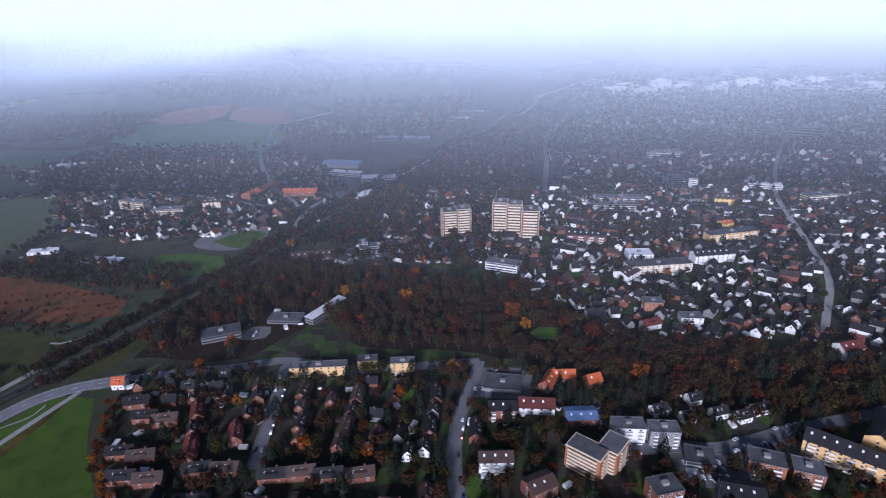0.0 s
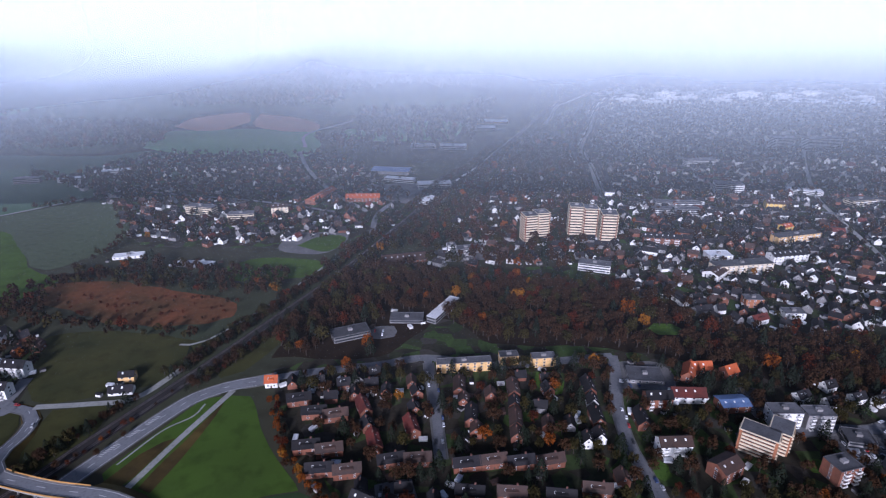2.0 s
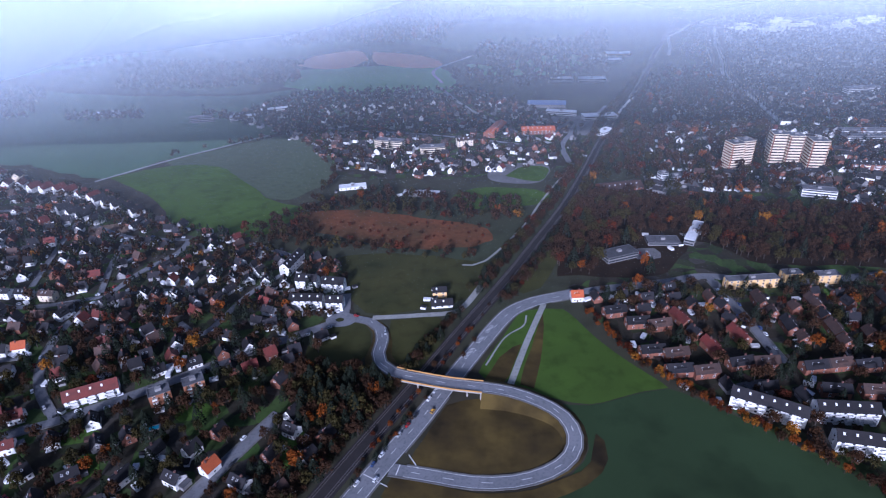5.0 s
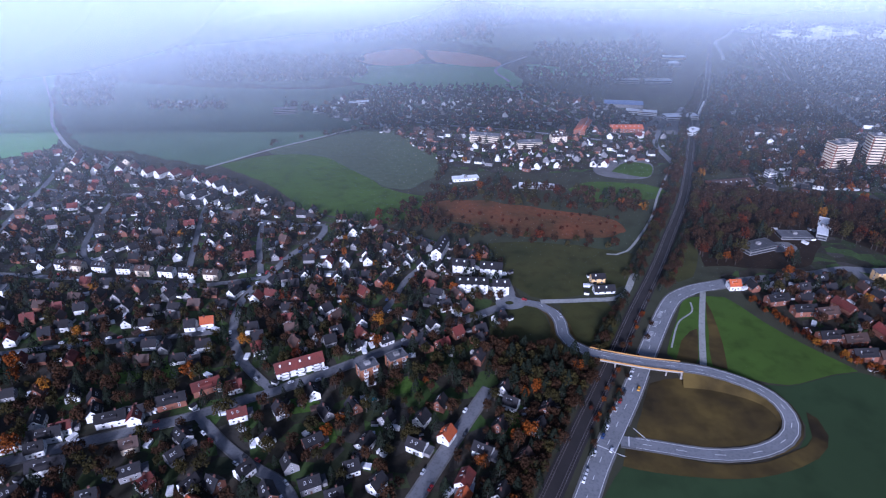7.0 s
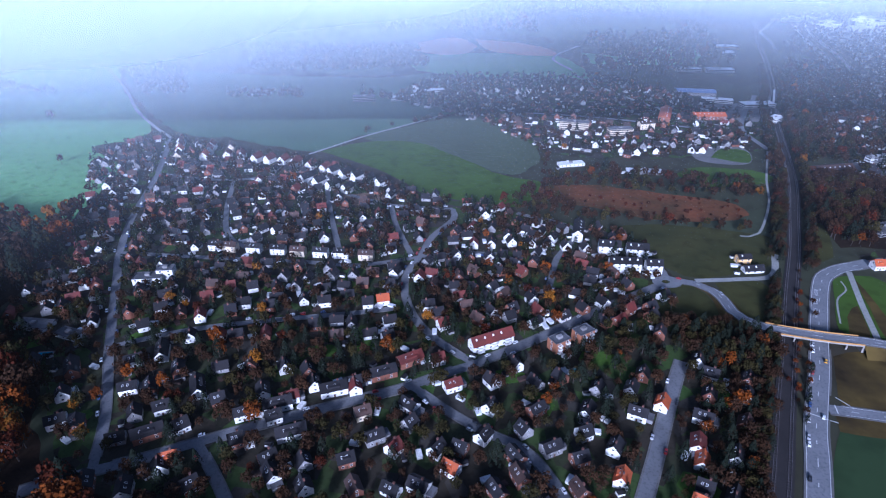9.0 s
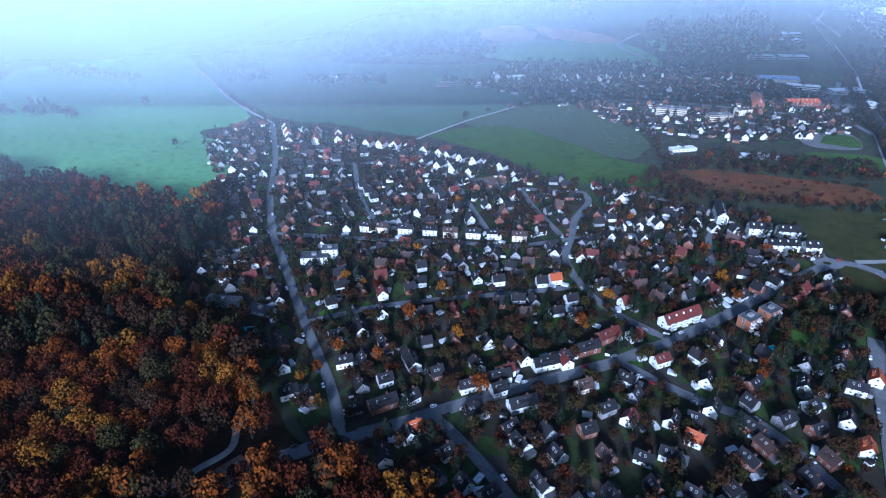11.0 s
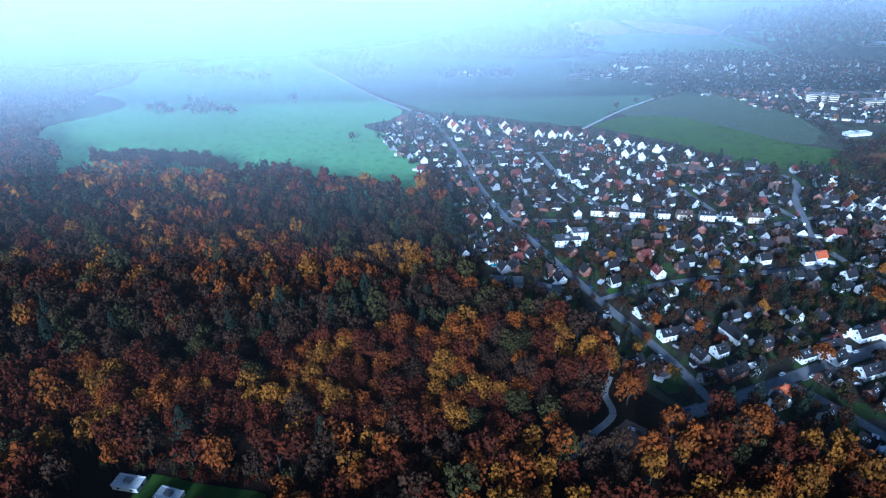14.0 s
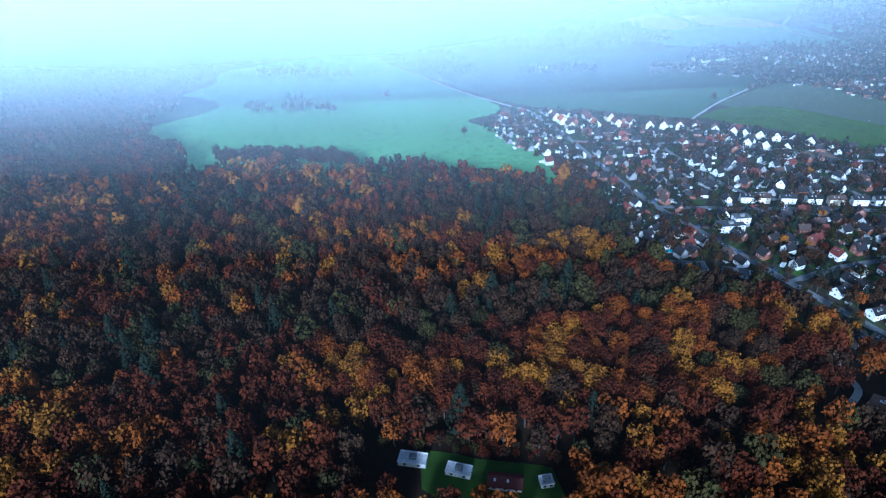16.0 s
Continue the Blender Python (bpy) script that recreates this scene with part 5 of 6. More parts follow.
def trunk_cloud(h=0.6, r=0.03):
    v, f = [], []
    for z, k in ((0, 1.5), (h * 0.4, 1.0), (h, 0.4)):
        for a in range(5):
            v.append((k * r * math.cos(a * 1.2566), k * r * math.sin(a * 1.2566), z))
    for q in range(2):
        for a in range(5):
            f.append((q * 5 + a, q * 5 + (a + 1) % 5, q * 5 + 5 + (a + 1) % 5, q * 5 + 5 + a))
    # three limbs
    for a in (0.3, 2.4, 4.5):
        o = len(v)
        for z, s in ((h * 0.45, 0.5), (h * 0.95, 0.15)):
            reach = 0.0 if s == 0.5 else 0.2
            for b in range(4):
                v.append((reach * math.cos(a) + r * s * math.cos(b * 1.5708), reach * math.sin(a) + r * s * math.sin(b * 1.5708), z))
        for b in range(4):
            f.append((o + b, o + (b + 1) % 4, o + 4 + (b + 1) % 4, o + 4 + b))
    return np.array(v), f


NPR = np.random.default_rng(11)
LOD = {0: (17, 76, 0.024), 1: (11, 36, 0.04), 2: (7, 14, 0.075), 3: (5, 5, 0.17)}
CROWNS = {(lod, con): [crown_cloud(NPR, *LOD[lod], conical=con) for _ in range(5)] for lod in LOD for con in (False, True)}
TRUNK = trunk_cloud()


def quad_mesh(name, v, f, mats, mi=None):
    me = bpy.data.meshes.new(name)
    f = np.asarray(f, dtype=np.int32)
    me.vertices.add(len(v))
    me.vertices.foreach_set("co", np.asarray(v, dtype=np.float32).ravel())
    me.loops.add(f.size)
    me.loops.foreach_set("vertex_index", f.ravel())
    me.polygons.add(len(f))
    me.polygons.foreach_set("loop_start", np.arange(0, f.size, 4, dtype=np.int32))
    for m in mats:
        me.materials.append(m)
    if mi is not None:
        me.polygons.foreach_set("material_index", np.asarray(mi, dtype=np.int32))
    me.update(calc_edges=True)
    return me


TREES = {}           # (species, lod, wood) -> list of x, y, height, width


def add_tree(x, y, h, w, species, lod, wood):
    TREES.setdefault((species, lod, wood), []).append((x, y, h, w))


def grow():
    names = {"rust": "rust-red beech", "orange": "orange autumn", "yellow": "golden yellow autumn", "brown": "brown half-bare", "olive": "olive green", "conifer": "dark green conifer"}
    for (species, lod, wood), spots in TREES.items():
        v, f, mi, n = [], [], [], 0
        for i, (x, y, h, w) in enumerate(spots):
            cv, cf = CROWNS[lod, species == "conifer"][i % 5]
            parts_ = [(cv, cf, 0)] + ([(TRUNK[0], TRUNK[1], 1)] if lod < 2 else [])
            a = NPR.uniform(0, 6.28)
            c, s = math.cos(a), math.sin(a)
            for pv, pf, m in parts_:
                q = np.empty_like(pv)
                q[:, 0] = (pv[:, 0] * c - pv[:, 1] * s) * w + x
                q[:, 1] = (pv[:, 0] * s + pv[:, 1] * c) * w + y
                q[:, 2] = pv[:, 2] * h
                v.append(q)
                f.append(np.array(pf) + n)
                mi += [m] * len(pf)
                n += len(pv)
        me = quad_mesh("trees", np.concatenate(v), np.concatenate(f), [LEAF[species], M["bark"]], mi)
        tagged(new(wood + "_trees", me), "%s trees of the %s" % (names[species], wood), "trees", kind="stuff")


def pick(weights):
    return RNG.choices(list(weights), list(weights.values()))[0]


def scatter(poly, gap, weights, lod, wood, hmin, hmax, houses=True, clear=1.5, keep=lambda x, y: True, zone=None):
    near = np.array(PLACED) if houses and PLACED else None
    xs, ys = [p[0] for p in poly], [p[1] for p in poly]
    y = min(ys)
    while y < max(ys):
        x = min(xs) + RNG.uniform(0, gap)
        while x < max(xs):
            px, py = x + RNG.uniform(-0.42, 0.42) * gap, y + RNG.uniform(-0.42, 0.42) * gap
            x += gap
            if not inside(px, py, poly) or not keep(px, py) or road_gap(px, py) < clear:
                continue
            if near is not None and np.min(np.hypot(near[:, 0] - px, near[:, 1] - py) - near[:, 2]) < 0.6:
                continue
            wts = zone(px, py) if zone else weights
            sp = pick(wts)
            h = RNG.uniform(hmin, hmax) * (1.15 if sp == "conifer" else 1.0)
            width = h * RNG.uniform(0.7, 1.0) * (0.85 if h > 8.5 else 1.05)
            add_tree(px, py, h, width, sp, lod(px, py) if callable(lod) else lod, wood)
        y += gap * 0.88


def forest_mix(x, y):
    """Rust beeches and gold on the near slope, a dark hollow behind, mixed and browner farther off."""
    k = noise.noise((x * 0.016, y * 0.02, 1.7))
    q = noise.noise((x * 0.03, y * 0.035, 7.1))
    edge = 98 + 0.12 * (x + 600) + 10 * k
    if y < edge:
        g = noise.noise((x * 0.05, y * 0.07, 4.2)) + 0.5 * q
        if g > 0.12:
            return {"orange": 4, "yellow": 3.4, "rust": 1.2, "olive": 0.5}
        if g > -0.2:
            return {"rust": 8, "orange": 1.6, "yellow": 0.3, "brown": 0.8}
        return {"brown": 3.5, "rust": 3.0, "olive": 2.0, "orange": 0.5, "conifer": 0.3}
    if y < edge + 20 + 8 * q or (x > -585 and 165 < y + 0.25 * (x + 550) < 222 and q > -0.35):
        return {"conifer": 1.6, "brown": 6, "olive": 2.4, "rust": 0.6}
    if y > 250 and x < -745:
        return {"brown": 6, "rust": 2.5, "olive": 1}
    if k > 0.02:
        return {"rust": 2.2, "orange": 2.6, "yellow": 1.6, "brown": 2.6, "olive": 1.2}
    return {"brown": 5, "rust": 2.6, "orange": 0.9, "olive": 1.4, "conifer": 0.6, "yellow": 0.4}


FOREST_PARK = [(-482, 58), (-470, 56), (-455, 65), (-455, 72), (-462, 76), (-463, 90), (-469, 90), (-469, 75)]
patch("yard_13", [(-469, 58), (-468, 67), (-461, 73), (-456, 69), (-462, 60)], 0.21, M["bare"], 0.6)
ribbon("road_37", smooth([(-481, 58), (-473, 67), (-465, 75), (-465.5, 84), (-462, 92)], 2.0), 1.1, -1.1, 0.215, M["lane"])
CLEARING = [(-616, 54), (-602, 57), (-562, 50), (-560, 36), (-585, 35), (-612, 40)]
patch("lawn", [(-600, 54), (-585, 51), (-564, 47), (-562, 38), (-585, 37), (-600, 41)], 0.2, M["grass_bright"], 1.5)


def tree_thing(x, y, h, w, species, cache={}):
    key = (species, len(cache) if len(cache) < 18 else RNG.randrange(18))
    same = [k for k in cache if k[0] == species]
    if len(same) < 4:
        cv, cf = crown_cloud(NPR, *LOD[0])
        ob = tagged(new("autumn_tree"), {"rust": "rust-red beech tree in autumn leaf", "orange": "orange-leaved broadleaf tree in autumn", "yellow": "golden yellow tree in autumn leaf",
                                         "brown": "brown half-bare broadleaf tree", "olive": "olive green broadleaf tree"}[species], "tree", "trees of the forest edge")
        share("trunk", quad_mesh("trunk", TRUNK[0], TRUNK[1], [M["bark"]]), ob)
        share("crown", quad_mesh("crown", cv, cf, [LEAF[species]]), ob)
        cache[(species, len(same))] = ob
    else:
        ob = copy_thing(RNG.choice([cache[k] for k in same]), pose(0, 0, 0))
    ob.matrix_basis = pose(x, y, 0, 0, 0, RNG.uniform(0, 360)) @ Matrix.Diagonal((w, w, h, 1))
    return ob


# single trees of the forest edge over which the camera passes nearest
NEAR = [(-640, 98), (-600, 104), (-540, 108), (-482, 112), (-462, 90), (-500, 62), (-556, 64), (-630, 66)]
y = 60
while y < 116:
    x = -640 + RNG.uniform(0, 5)
    while x < -455:
        px, py = x + RNG.uniform(-2, 2), y + RNG.uniform(-2, 2)
        if inside(px, py, NEAR) and not inside(px, py, FOREST_PARK):
            h = RNG.uniform(9.5, 14.5)
            sp = pick(forest_mix(px, py))
            sp = "brown" if sp == "conifer" else sp
            tree_thing(px, py, h, h * RNG.uniform(0.62, 0.85), sp)
        x += 6.6
    y += 6.0

scatter(FOREST, 6.8, None, lambda x, y: 1 if y < 190 else 2, "forest", 9.0, 14.5, False, 1.5,
        lambda x, y: not inside(x, y, NEAR) and not inside(x, y, CLEARING) and not inside(x, y, FOREST_PARK) and x > -860 and 14 < y < 330, forest_mix)
scatter([(-616, 56), (-602, 59), (-562, 52), (-562, 48), (-602, 53)], 2.6, {"olive": 3, "brown": 3, "rust": 2}, 1, "forest", 2.5, 4.5, True, 0.5)
scatter(FOREST, 9.0, None, 3, "forest", 10, 14, False, 1.5, lambda x, y: (x <= -860 or y >= 330), forest_mix)
TOWN_MIX = {"conifer": 2.6, "brown": 6, "rust": 0.35, "olive": 2.6, "orange": 0.12, "yellow": 0.12}
scatter(TOWN_W, 4.6, TOWN_MIX, lambda x, y: 1 if y < 170 else 2, "garden", 2.8, 6.4, True, 1.2, lambda x, y: RNG.random() < (0.85 if 95 < y < 200 else 0.7 if y < 255 else 0.5))
scatter([(-420, 60), (-404, 60), (-390, 20), (-300, 0), (-290, 60), (-330, 64), (-372, 50)], 5, TOWN_MIX, 1, "garden", 4, 7, True, 1.0)
scatter([(-130, 200), (-80, 100), (-40, 60), (0, 60), (180, 60), (190, 170), (20, 200)], 4.8, TOWN_MIX, 1, "garden", 3, 6.5, True, 0.4, lambda x, y: RNG.random() < 0.75)
WOOD_MIX = {"brown": 9, "rust": 0.8, "conifer": 1.0, "olive": 3.2, "orange": 0.2, "yellow": 0.08}
SCHOOL_YARD = [(-118, 213), (-82, 211), (-52, 226), (-58, 238), (-84, 236), (-106, 221)]
GREEN = [(25, 212), (48, 212), (52, 226), (30, 228)]
scatter(EWOOD, 5.4, WOOD_MIX, 1, "town_wood", 4.5, 8.5, True, 1.0, lambda x, y: not inside(x, y, SCHOOL_YARD) and not inside(x, y, GREEN))
scatter([(70, 228), (180, 208), (215, 180), (330, 240), (330, 430), (60, 430), (20, 310), (40, 262)], 6.0, TOWN_MIX, 2, "garden", 3.0, 5.6, True, 0.5, lambda x, y: RNG.random() < 0.68 + 0.5 * noise.noise((x * 0.02, y * 0.02, 5.0)))
scatter(VILLAGE, 7.0, TOWN_MIX, 2, "garden", 3, 5.8, True, 0.6, lambda x, y: RNG.random() < 0.6)
scatter([(-130, 300), (-60, 300), (20, 290), (70, 430), (120, 640), (60, 640), (-30, 470)], 7, WOOD_MIX, 2, "garden", 5, 8, True, 1.0)
scatter(TOWN_FAR, 12, TOWN_MIX, 3, "garden", 3.5, 6.5, False, 1.0, lambda x, y: RNG.random() < 0.7)
# belts along railway, meadow and heath
scatter([(-214, 104), (-178, 170), (-168, 188), (-172, 186), (-196, 142), (-218, 106)], 2.6, {"orange": 3, "rust": 3, "brown": 4}, 1, "railway", 1.6, 3.2, False, -0.6)
scatter([(-242, 150), (-222, 146), (-206, 136), (-226, 118), (-240, 125)], 4.5, {"conifer": 3, "brown": 5, "olive": 2}, 1, "railway", 5, 8, True, 0.8)
scatter([(-243, 150), (-212, 138), (-206, 131), (-224, 100), (-250, 54), (-266, 54), (-246, 90), (-234, 112), (-246, 124)], 3.6, {"conifer": 3, "brown": 6, "olive": 2, "orange": 0.7}, 1, "railway", 3.5, 6.5, True, 0.3)
scatter([(-193, 136), (-176, 166), (-174, 164), (-190, 135), (-215, 94), (-219, 94)], 2.4, {"brown": 5, "conifer": 2, "orange": 1.2}, 1, "railway", 1.8, 3.4, False, -0.9)
scatter([(-300, 258), (-269, 294), (-230, 312), (-160, 300), (-140, 290), (-150, 262), (-164, 268), (-223, 276), (-245, 287), (-270, 276), (-245, 244), (-205, 238), (-178, 226), (-170, 236), (-176, 224), (-236, 236), (-262, 240)], 5.5, WOOD_MIX, 2, "heath", 3.5, 7, True, 1.0)
scatter([(-268, 274), (-164, 265), (-165, 240), (-240, 247)], 8, {"brown": 3, "rust": 4}, 2, "heath", 1.5, 3, False, 1.0)
scatter([(-131, 180), (-128, 181), (-116, 147), (-92, 121), (-72, 100), (-46, 62), (-52, 60), (-76, 98), (-96, 118), (-120, 145)], 2.8, {"orange": 3, "yellow": 1.2, "brown": 3, "rust": 2}, 1, "field_hedge", 2.2, 4.2, True, 0.5)
for x, y, h, sp in ((-763, 408, 8, "brown"), (-757, 406, 9, "conifer"), (-752, 405, 9.5, "olive"), (-747, 403, 8, "conifer"), (-742, 402, 6, "brown"), (-731, 402, 8, "olive"), (-726, 403, 13, "conifer"), (-721, 404, 11, "conifer"),
                    (-716, 405, 12, "conifer"), (-711, 406, 9, "brown"), (-705, 402, 6, "brown"), (-699, 399, 8, "olive"), (-694, 397, 8.5, "brown"), (-689, 395, 7, "olive"), (-650, 430, 8, "brown"), (-585, 330, 6, "brown"),
                    (-742, 527, 8, "brown"), (-734, 524, 7, "brown"), (-727, 520, 10, "brown"), (-719, 518, 8, "brown"), (-712, 515, 6, "brown"), (-704, 514, 9, "brown"), (-696, 513, 8, "brown")):
    add_tree(x, y, h, h * 0.8, sp, 1, "meadow")
scatter([(-750, 300), (-744, 288), (-676, 279), (-655, 268), (-652, 276), (-676, 290)], 3.6, {"brown": 5, "olive": 1, "rust": 0.6}, 1, "meadow", 7, 11, False)
scatter([(-800, 548), (-745, 540), (-742, 530), (-760, 528), (-800, 538)], 6, {"brown": 4, "conifer": 1}, 3, "copse", 6, 9, False)
scatter([(-672, 609), (-610, 607), (-569, 512), (-600, 492)], 9, {"brown": 4, "conifer": 2}, 3, "copse", 7, 10, False)
scatter([(-530, 505), (-470, 520), (-450, 492), (-520, 490)], 7, {"brown": 4, "conifer": 2}, 2, "copse", 5, 8, True)
scatter([(-594, 750), (-362, 735), (-345, 625), (-440, 600), (-536, 612)], 9, {"brown": 4, "rust": 1}, 3, "far_wood", 7, 10, False)
scatter([(-420, 500), (-300, 520), (-300, 440), (-330, 455), (-380, 480)], 8, {"brown": 4, "conifer": 2}, 3, "copse", 5, 8, True)
scatter([(-390, 388), (-300, 444), (-262, 362), (-268, 300), (-262, 300), (-256, 362), (-300, 452), (-394, 392)], 6, {"brown": 4, "olive": 2}, 2, "field_hedge", 3, 6, True)
for poly in ([(-1500, 680), (-1168, 690), (-960, 610), (-900, 720), (-1300, 900), (-1500, 900)], [(-900, 1080), (-600, 1000), (-330, 920), (-200, 980), (-100, 1120), (60, 1020), (110, 1300), (-900, 1500)],
             [(-420, 860), (-190, 860), (-180, 940), (-400, 1000)], [(-800, 720), (-600, 760), (-600, 980), (-680, 900)], [(-190, 610), (-130, 660), (-150, 800), (-30, 790), (60, 900), (-10, 620), (-110, 560)]):
    scatter(poly, 17, {"brown": 5, "rust": 1, "conifer": 2}, 3, "far_wood", 11, 16, False)
for p, s in zip(rail_line, sideways(rail_line)):
    if 40 < p[1] < 620:
        for w in ((5.4, 7.6) if p[1] < 190 else (-8.5, -5.6, 5.4, 7.6, 9.8)):
            for d in (0.0, 3.0):
                q = p[:2] + s * (w + RNG.uniform(-0.8, 0.8)) + np.array((0.4, 0.9)) * d
                if road_gap(q[0], q[1]) > 0.9:
                    h = RNG.uniform(2.5, 5.5)
                    add_tree(q[0], q[1], h, h * RNG.uniform(0.8, 1.1), pick({"brown": 5, "conifer": 3, "olive": 2, "rust": 0.4}), 2 if p[1] > 260 else 1, "railway")
for x, y, h, sp in ((29, 235, 10, "orange"), (34, 226, 7, "yellow"), (-95, 214, 7, "orange"), (-20, 180, 6, "orange"), (-103, 199, 6, "orange"), (-416, 137, 7.5, "orange"), (-412, 131, 6, "orange"),
                    (-398, 125, 6, "yellow"), (-391, 97.5, 8, "orange"), (-244, 214, 5, "orange"), (-250, 92, 5, "orange"), (-440, 118, 6, "orange"), (-446, 108, 5, "orange"), (120, 205, 6, "yellow"),
                    (60, 205, 6, "rust"), (112, 192, 7, "yellow"), (-486, 124, 8, "yellow")):
    add_tree(x, y, h, h * 0.85, sp, 1, "roadside")
grow()

# ---- cars ----
def car(paint, van=False):
    ob = tagged(new("car"), "%s car with dark windows on the road" % paint, "car")
    bm = bmesh.new()
    prof = [(-1.05, 0.18), (-1.08, 0.48), (-0.95, 0.56), (0.45, 0.56), (1.0, 0.46), (1.08, 0.2)]
    loft(bm, [[(x, y * k, z) for x, z in prof] for y, k in ((-0.46, 0.92), (-0.46, 1), (0.46, 1), (0.46, 0.92))])
    bmesh.ops.recalc_face_normals(bm, faces=bm.faces)
    part("body", bm, M["car_" + paint], ob)
    bm = bmesh.new()
    t = 1.05 if van else 0.82
    loft(bm, [[(-0.95, -0.42, 0.56), (0.5, -0.42, 0.56), (0.5, 0.42, 0.56), (-0.95, 0.42, 0.56)], [(-0.85, -0.36, t - 0.03), (0.2, -0.36, t - 0.03), (0.2, 0.36, t - 0.03), (-0.85, 0.36, t - 0.03)]])
    bmesh.ops.recalc_face_normals(bm, faces=bm.faces)
    part("cabin", bm, M["glass"], ob)
    bm = bmesh.new()
    box(bm, -0.86, 0.21, -0.37, 0.37, t - 0.03, t)
    part("roof", bm, M["car_" + paint], ob)
    bm = bmesh.new()
    loft(bm, [[(0.17 * math.cos(k), y, 0.17 + 0.17 * math.sin(k)) for k in np.linspace(0, 2 * math.pi, 11)[:-1]] for y in (-0.06, 0.06)])
    wheel = mesh_of("wheel", bm, M["tyre"])
    for x in (-0.68, 0.68):
        for y in (-0.42, 0.42):
            share("wheel", wheel, ob, pose(x, y, 0))
    return ob


CARS = {}


def put_car(x, y, z, rot, paint):
    m = pose(x, y, z, 0, 0, rot)
    if paint in CARS:
        return copy_thing(CARS[paint], m)
    CARS[paint] = car(paint, paint == "yellow")
    CARS[paint].matrix_basis = m
    tagged(CARS[paint], group="cars on the streets")
    return CARS[paint]


def cars_along(line, offset, spots, paints, face=0):
    side = sideways(line)
    for k, i in enumerate(spots):
        if i >= len(line) - 1:
            continue
        d = line[i + 1] - line[i]
        p = line[i][:2] + side[i] * offset
        put_car(p[0], p[1], (line[i][2] if len(line[i]) > 2 else 0) + 0.19, math.degrees(math.atan2(d[1], d[0])) + face, paints[k % len(paints)])


MIXED = ["white", "silver", "white", "black", "red", "silver", "white", "blue"]
first = next(i for i, p in enumerate(main) if p[1] < 140 and p[0] < -170)
cars_along(main, -2.2, [first, first + 1, first + 2, first + 4, first + 5, first + 6, first + 8, first + 9, first + 11, first + 13, first + 14, first + 17], MIXED)
cars_along(main, 1.8, [first + 3, first + 10], ["yellow", "white"], 180)
cars_along(loop, 1.4, [1, 4], ["red", "silver"])
for x, y, rot, paint in ((-466, 63, 60, "white"), (-464.5, 64.5, 60, "silver"), (-463, 66, 60, "red"), (-461, 69, 150, "white"), (-459, 67.5, 150, "black")):
    put_car(x, y, 0.22, rot, paint)
for line, off, step in ((ROAD_LINES[4], 1.3, 5), (ROAD_LINES[5], 1.0, 4), (ROAD_LINES[6], 1.0, 4), (ROAD_LINES[7], -1.4, 5), (ROAD_LINES[8], 1.0, 9), (ROAD_LINES[14], 1.2, 2), (ROAD_LINES[14], -1.2, 2), (ROAD_LINES[11], -1.5, 4)):
    n = min(len(line), 70)
    cars_along(line, off, [i for i in range(2, n, step) if RNG.random() < 0.5], RNG.sample(MIXED, 6))


# small parked cars and garden sheds beyond counting
def clutter(name, label, category, mats, spots, shapes, rise=0.0):
    v, f, mi = [], [], []
    for x, y, rot, k in spots:
        c, s = math.cos(radians(rot)), math.sin(radians(rot))
        for lo, hi, slot in shapes[k % len(shapes)]:
            o = len(v)
            for (x0, x1, y0, y1, z) in (lo, hi):
                for px, py in ((x0, y0), (x1, y0), (x1, y1), (x0, y1)):
                    v.append((x + c * px - s * py, y + s * px + c * py, z + rise))
            f += [(o + 3, o + 2, o + 1, o), (o + 4, o + 5, o + 6, o + 7), (o, o + 1, o + 5, o + 4), (o + 1, o + 2, o + 6, o + 5), (o + 2, o + 3, o + 7, o + 6), (o + 3, o, o + 4, o + 7)]
            mi += [(k if slot == 0 else len(mats) - 1)] * 6
    me = bpy.data.meshes.new(name)
    me.from_pydata(v, [], f)
    for m in mats:
        me.materials.append(M[m])
    me.polygons.foreach_set("material_index", [min(i, len(mats) - 1) for i in mi])
    tagged(new(name, me), label, category, kind="stuff")


CAR_SHAPE = [((-1.05, 1.05, -0.44, 0.44, 0.15), (-1.05, 1.02, -0.46, 0.46, 0.55), 0), ((-0.9, 0.5, -0.42, 0.42, 0.55), (-0.75, 0.2, -0.36, 0.36, 0.82), 1), ((-0.76, 0.21, -0.37, 0.37, 0.82), (-0.74, 0.19, -0.35, 0.35, 0.86), 0)]
PAINTS = ["car_white", "car_silver", "car_black", "car_white", "car_blue", "car_red", "glass"]
spots = []
for line in (*ROAD_LINES[4:9], ROAD_LINES[10], ROAD_LINES[11], ROAD_LINES[14], ROAD_LINES[16], *ROAD_LINES[22:29]):
    side = sideways(line)
    for i in range(1, len(line) - 1):
        if RNG.random() < 0.3 and line[i][1] < 420:
            d = line[i + 1] - line[i]
            p = line[i][:2] + side[i] * RNG.choice((-2.3, 2.3))
            spots.append((p[0], p[1], math.degrees(math.atan2(d[1], d[0])), RNG.randrange(6)))
for x0, y0, nx, ny in ((75, 139, 7, 3), (98, 149, 6, 2), (10, 182, 6, 2), (-86, 130, 4, 2), (-20, 101, 2, 6), (-95, 226, 4, 2), (53, 162, 2, 5), (-105, 445, 8, 4)):
    for i in range(nx):
        for j in range(ny):
            if RNG.random() < 0.7:
                spots.append((x0 + i * 1.9 + RNG.uniform(-0.2, 0.2), y0 + j * 3.2, 90 + RNG.uniform(-4, 4), RNG.randrange(6)))
clutter("parked_cars", "small parked cars of many colours along the streets", "cars", PAINTS, spots, [CAR_SHAPE], 0.16)
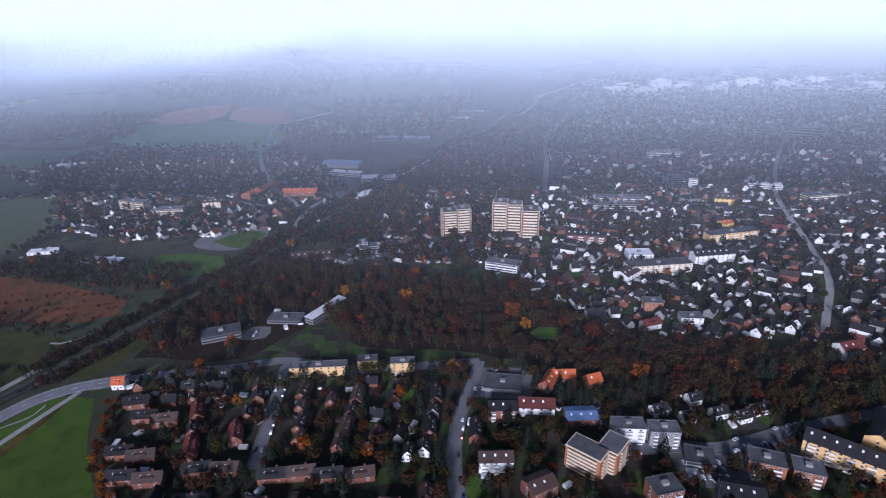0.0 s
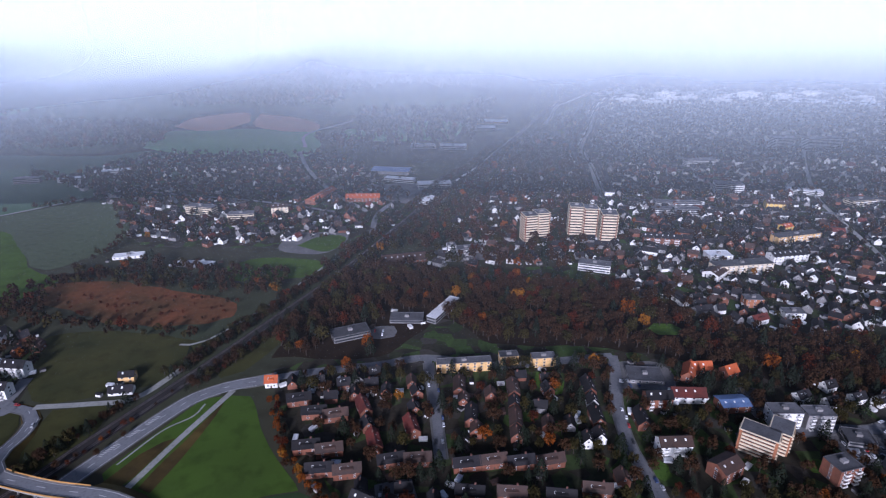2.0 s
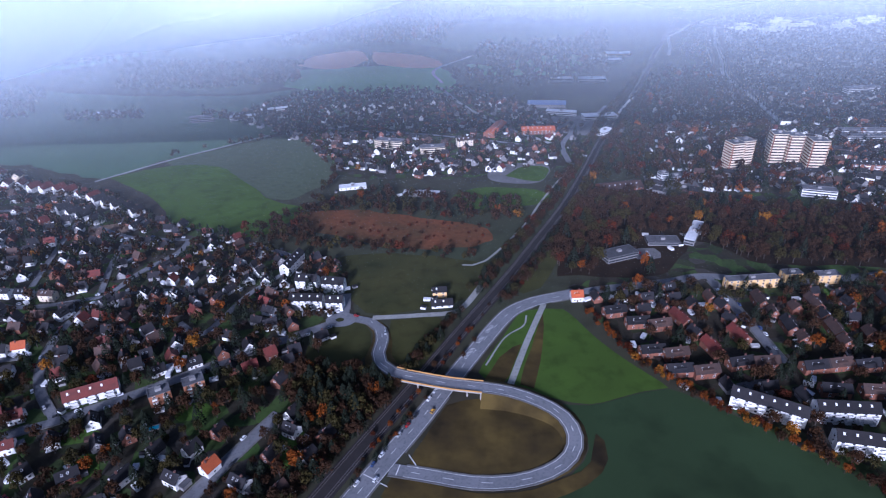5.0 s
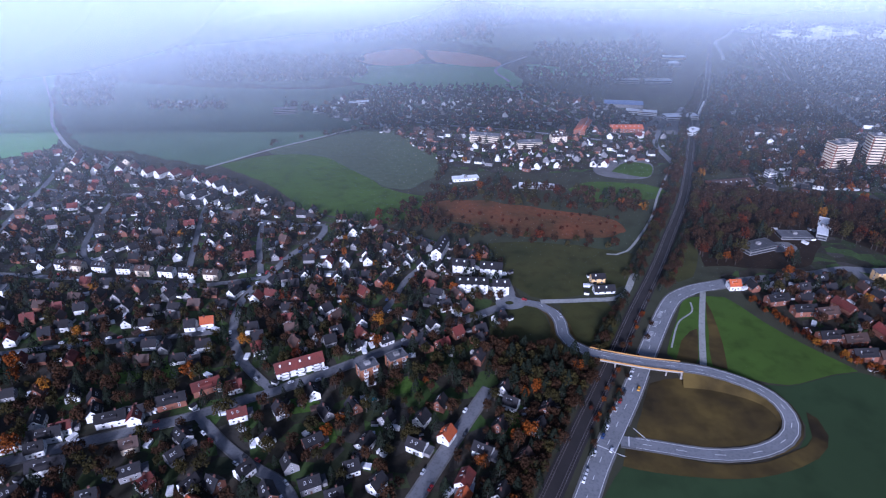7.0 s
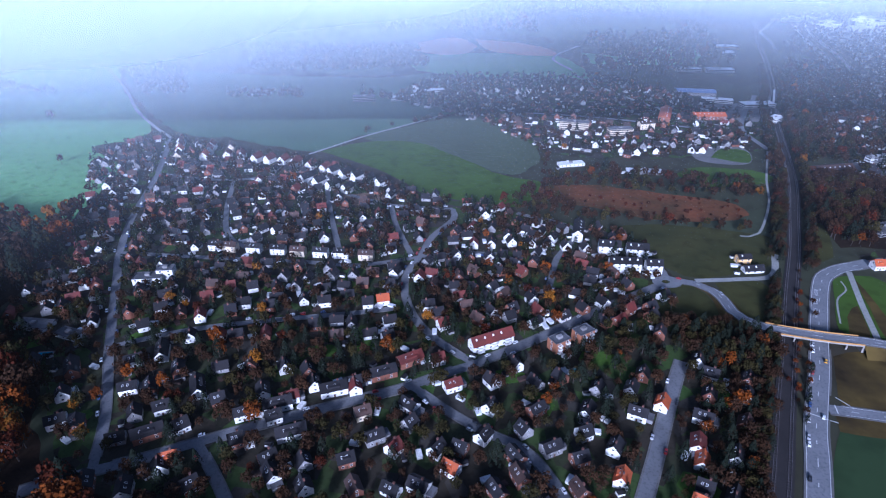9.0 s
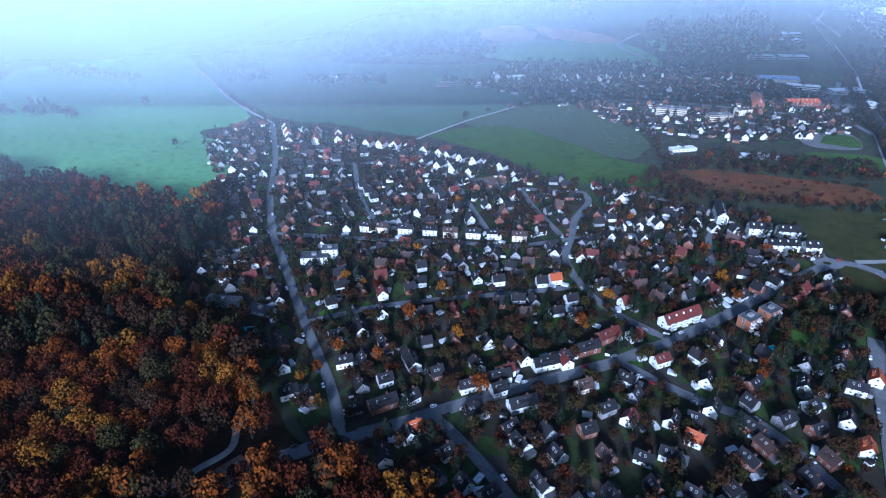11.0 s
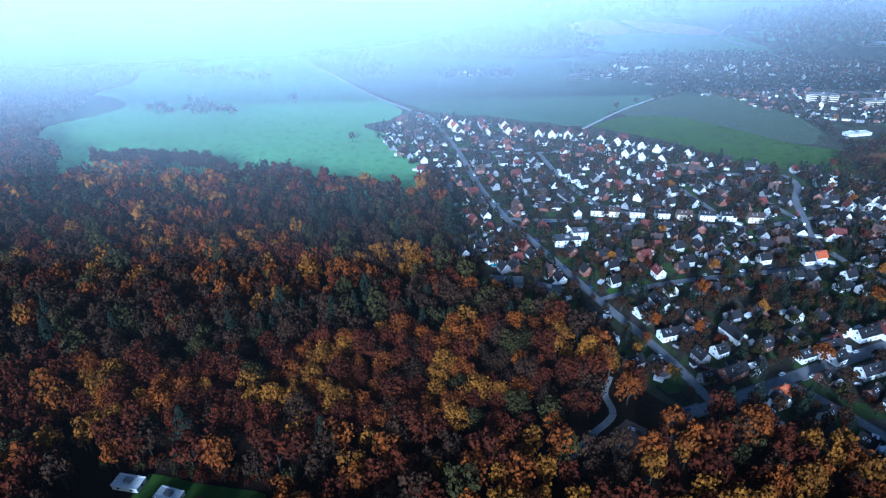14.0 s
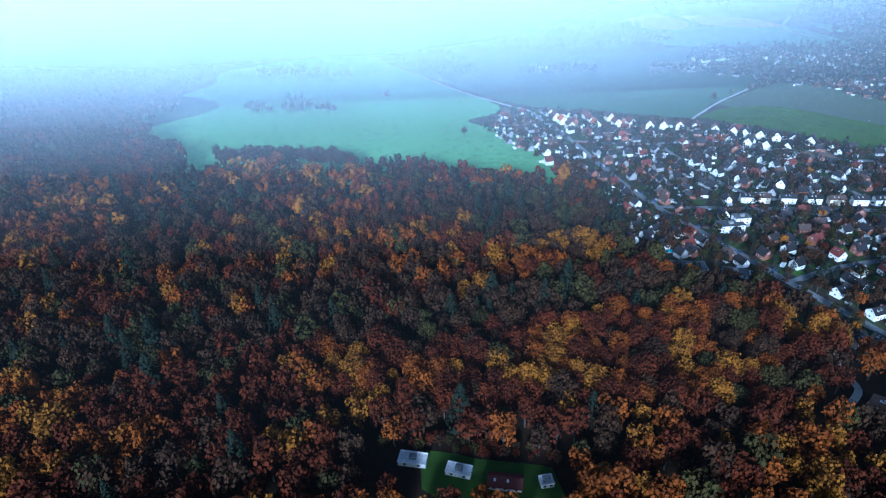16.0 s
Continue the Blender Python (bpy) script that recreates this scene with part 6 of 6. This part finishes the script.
SHED_SHAPE = [((-1.1, 1.1, -0.8, 0.8, 0.0), (-1.1, 1.1, -0.8, 0.8, 1.15), 0), ((-1.25, 1.25, -0.95, 0.95, 1.15), (-1.2, 1.2, -0.15, 0.15, 1.5), 1)]
CONSERVATORY = [((-1.5, 1.5, -0.8, 0.8, 0.0), (-1.5, 1.5, -0.8, 0.8, 0.9), 0), ((-1.6, 1.6, -0.9, 0.9, 0.9), (-1.6, 1.6, -0.9, 0.9, 1.05), 0)]
spots = []
for x, y, r in list(PLACED):
    if y < 460:
        for _ in range(2):
            a, d = RNG.uniform(0, 6.28), r + RNG.uniform(0.8, 2.6)
            px, py = x + d * math.cos(a), y + d * math.sin(a)
            if road_gap(px, py) > 0.8 and RNG.random() < 0.62 and not inside(px, py, FOREST):
                spots.append((px, py, RNG.uniform(0, 180), RNG.randrange(5)))
clutter("garden_sheds", "small white and grey garden sheds and lean-tos", "sheds", ["white", "bright_roof", "white", "grey_wall", "brown_tile", "slate"], spots, [SHED_SHAPE, CONSERVATORY, CONSERVATORY])

# ---- train, pools, sheds ----
train = tagged(new("train"), "white regional train standing on the railway", "train")
tl = [p for p in rail_line if 470 < p[1] < 512]
for k in range(3):
    bm = bmesh.new()
    loft(bm, [[(x, y, z) for y, z in ((-0.75, 0.5), (-0.8, 1.3), (-0.6, 2.0), (0.6, 2.0), (0.8, 1.3), (0.75, 0.5))] for x in (-7, 7)])
    bmesh.ops.recalc_face_normals(bm, faces=bm.faces)
    ob = part("carriage", bm, M["white"], train)
    q = Vector((-34.5 + 7.0 * k, 480 + 13.5 * k, 0.1))
    ob.matrix_basis = pose(q.x + 1.7, q.y, q.z, 0, 0, 62.5)
    for s in (-1, 1):
        bm = bmesh.new()
        box(bm, -6.5, 6.5, s * 0.76, s * 0.8, 1.25, 1.6)
        part("window_band", bm, M["glass"], ob)


def pool(x, y, rot, l, w):
    ob = tagged(new("swimming_pool"), "turquoise garden swimming pool with a pale stone rim", "pool")
    ob.matrix_basis = pose(x, y, 0.03, 0, 0, rot)
    bm = bmesh.new()
    for x0, x1, y0, y1 in ((-l / 2 - 0.4, l / 2 + 0.4, -w / 2 - 0.4, -w / 2), (-l / 2 - 0.4, l / 2 + 0.4, w / 2, w / 2 + 0.4), (-l / 2 - 0.4, -l / 2, -w / 2, w / 2), (l / 2, l / 2 + 0.4, -w / 2, w / 2)):
        box(bm, x0, x1, y0, y1, 0, 0.15)
    part("rim", bm, M["concrete"], ob)
    bm = bmesh.new()
    box(bm, -l / 2, l / 2, -w / 2, w / 2, 0.0, 0.08)
    part("water", bm, M["water"], ob)


pool(-494, 163, -5, 6, 2.2)
pool(-478, 132, 5, 5, 2.0)
pool(-285, 121, 20, 3, 1.8)

# ---- haze over the distance: see-through upright sheets, the farthest one glowing ----
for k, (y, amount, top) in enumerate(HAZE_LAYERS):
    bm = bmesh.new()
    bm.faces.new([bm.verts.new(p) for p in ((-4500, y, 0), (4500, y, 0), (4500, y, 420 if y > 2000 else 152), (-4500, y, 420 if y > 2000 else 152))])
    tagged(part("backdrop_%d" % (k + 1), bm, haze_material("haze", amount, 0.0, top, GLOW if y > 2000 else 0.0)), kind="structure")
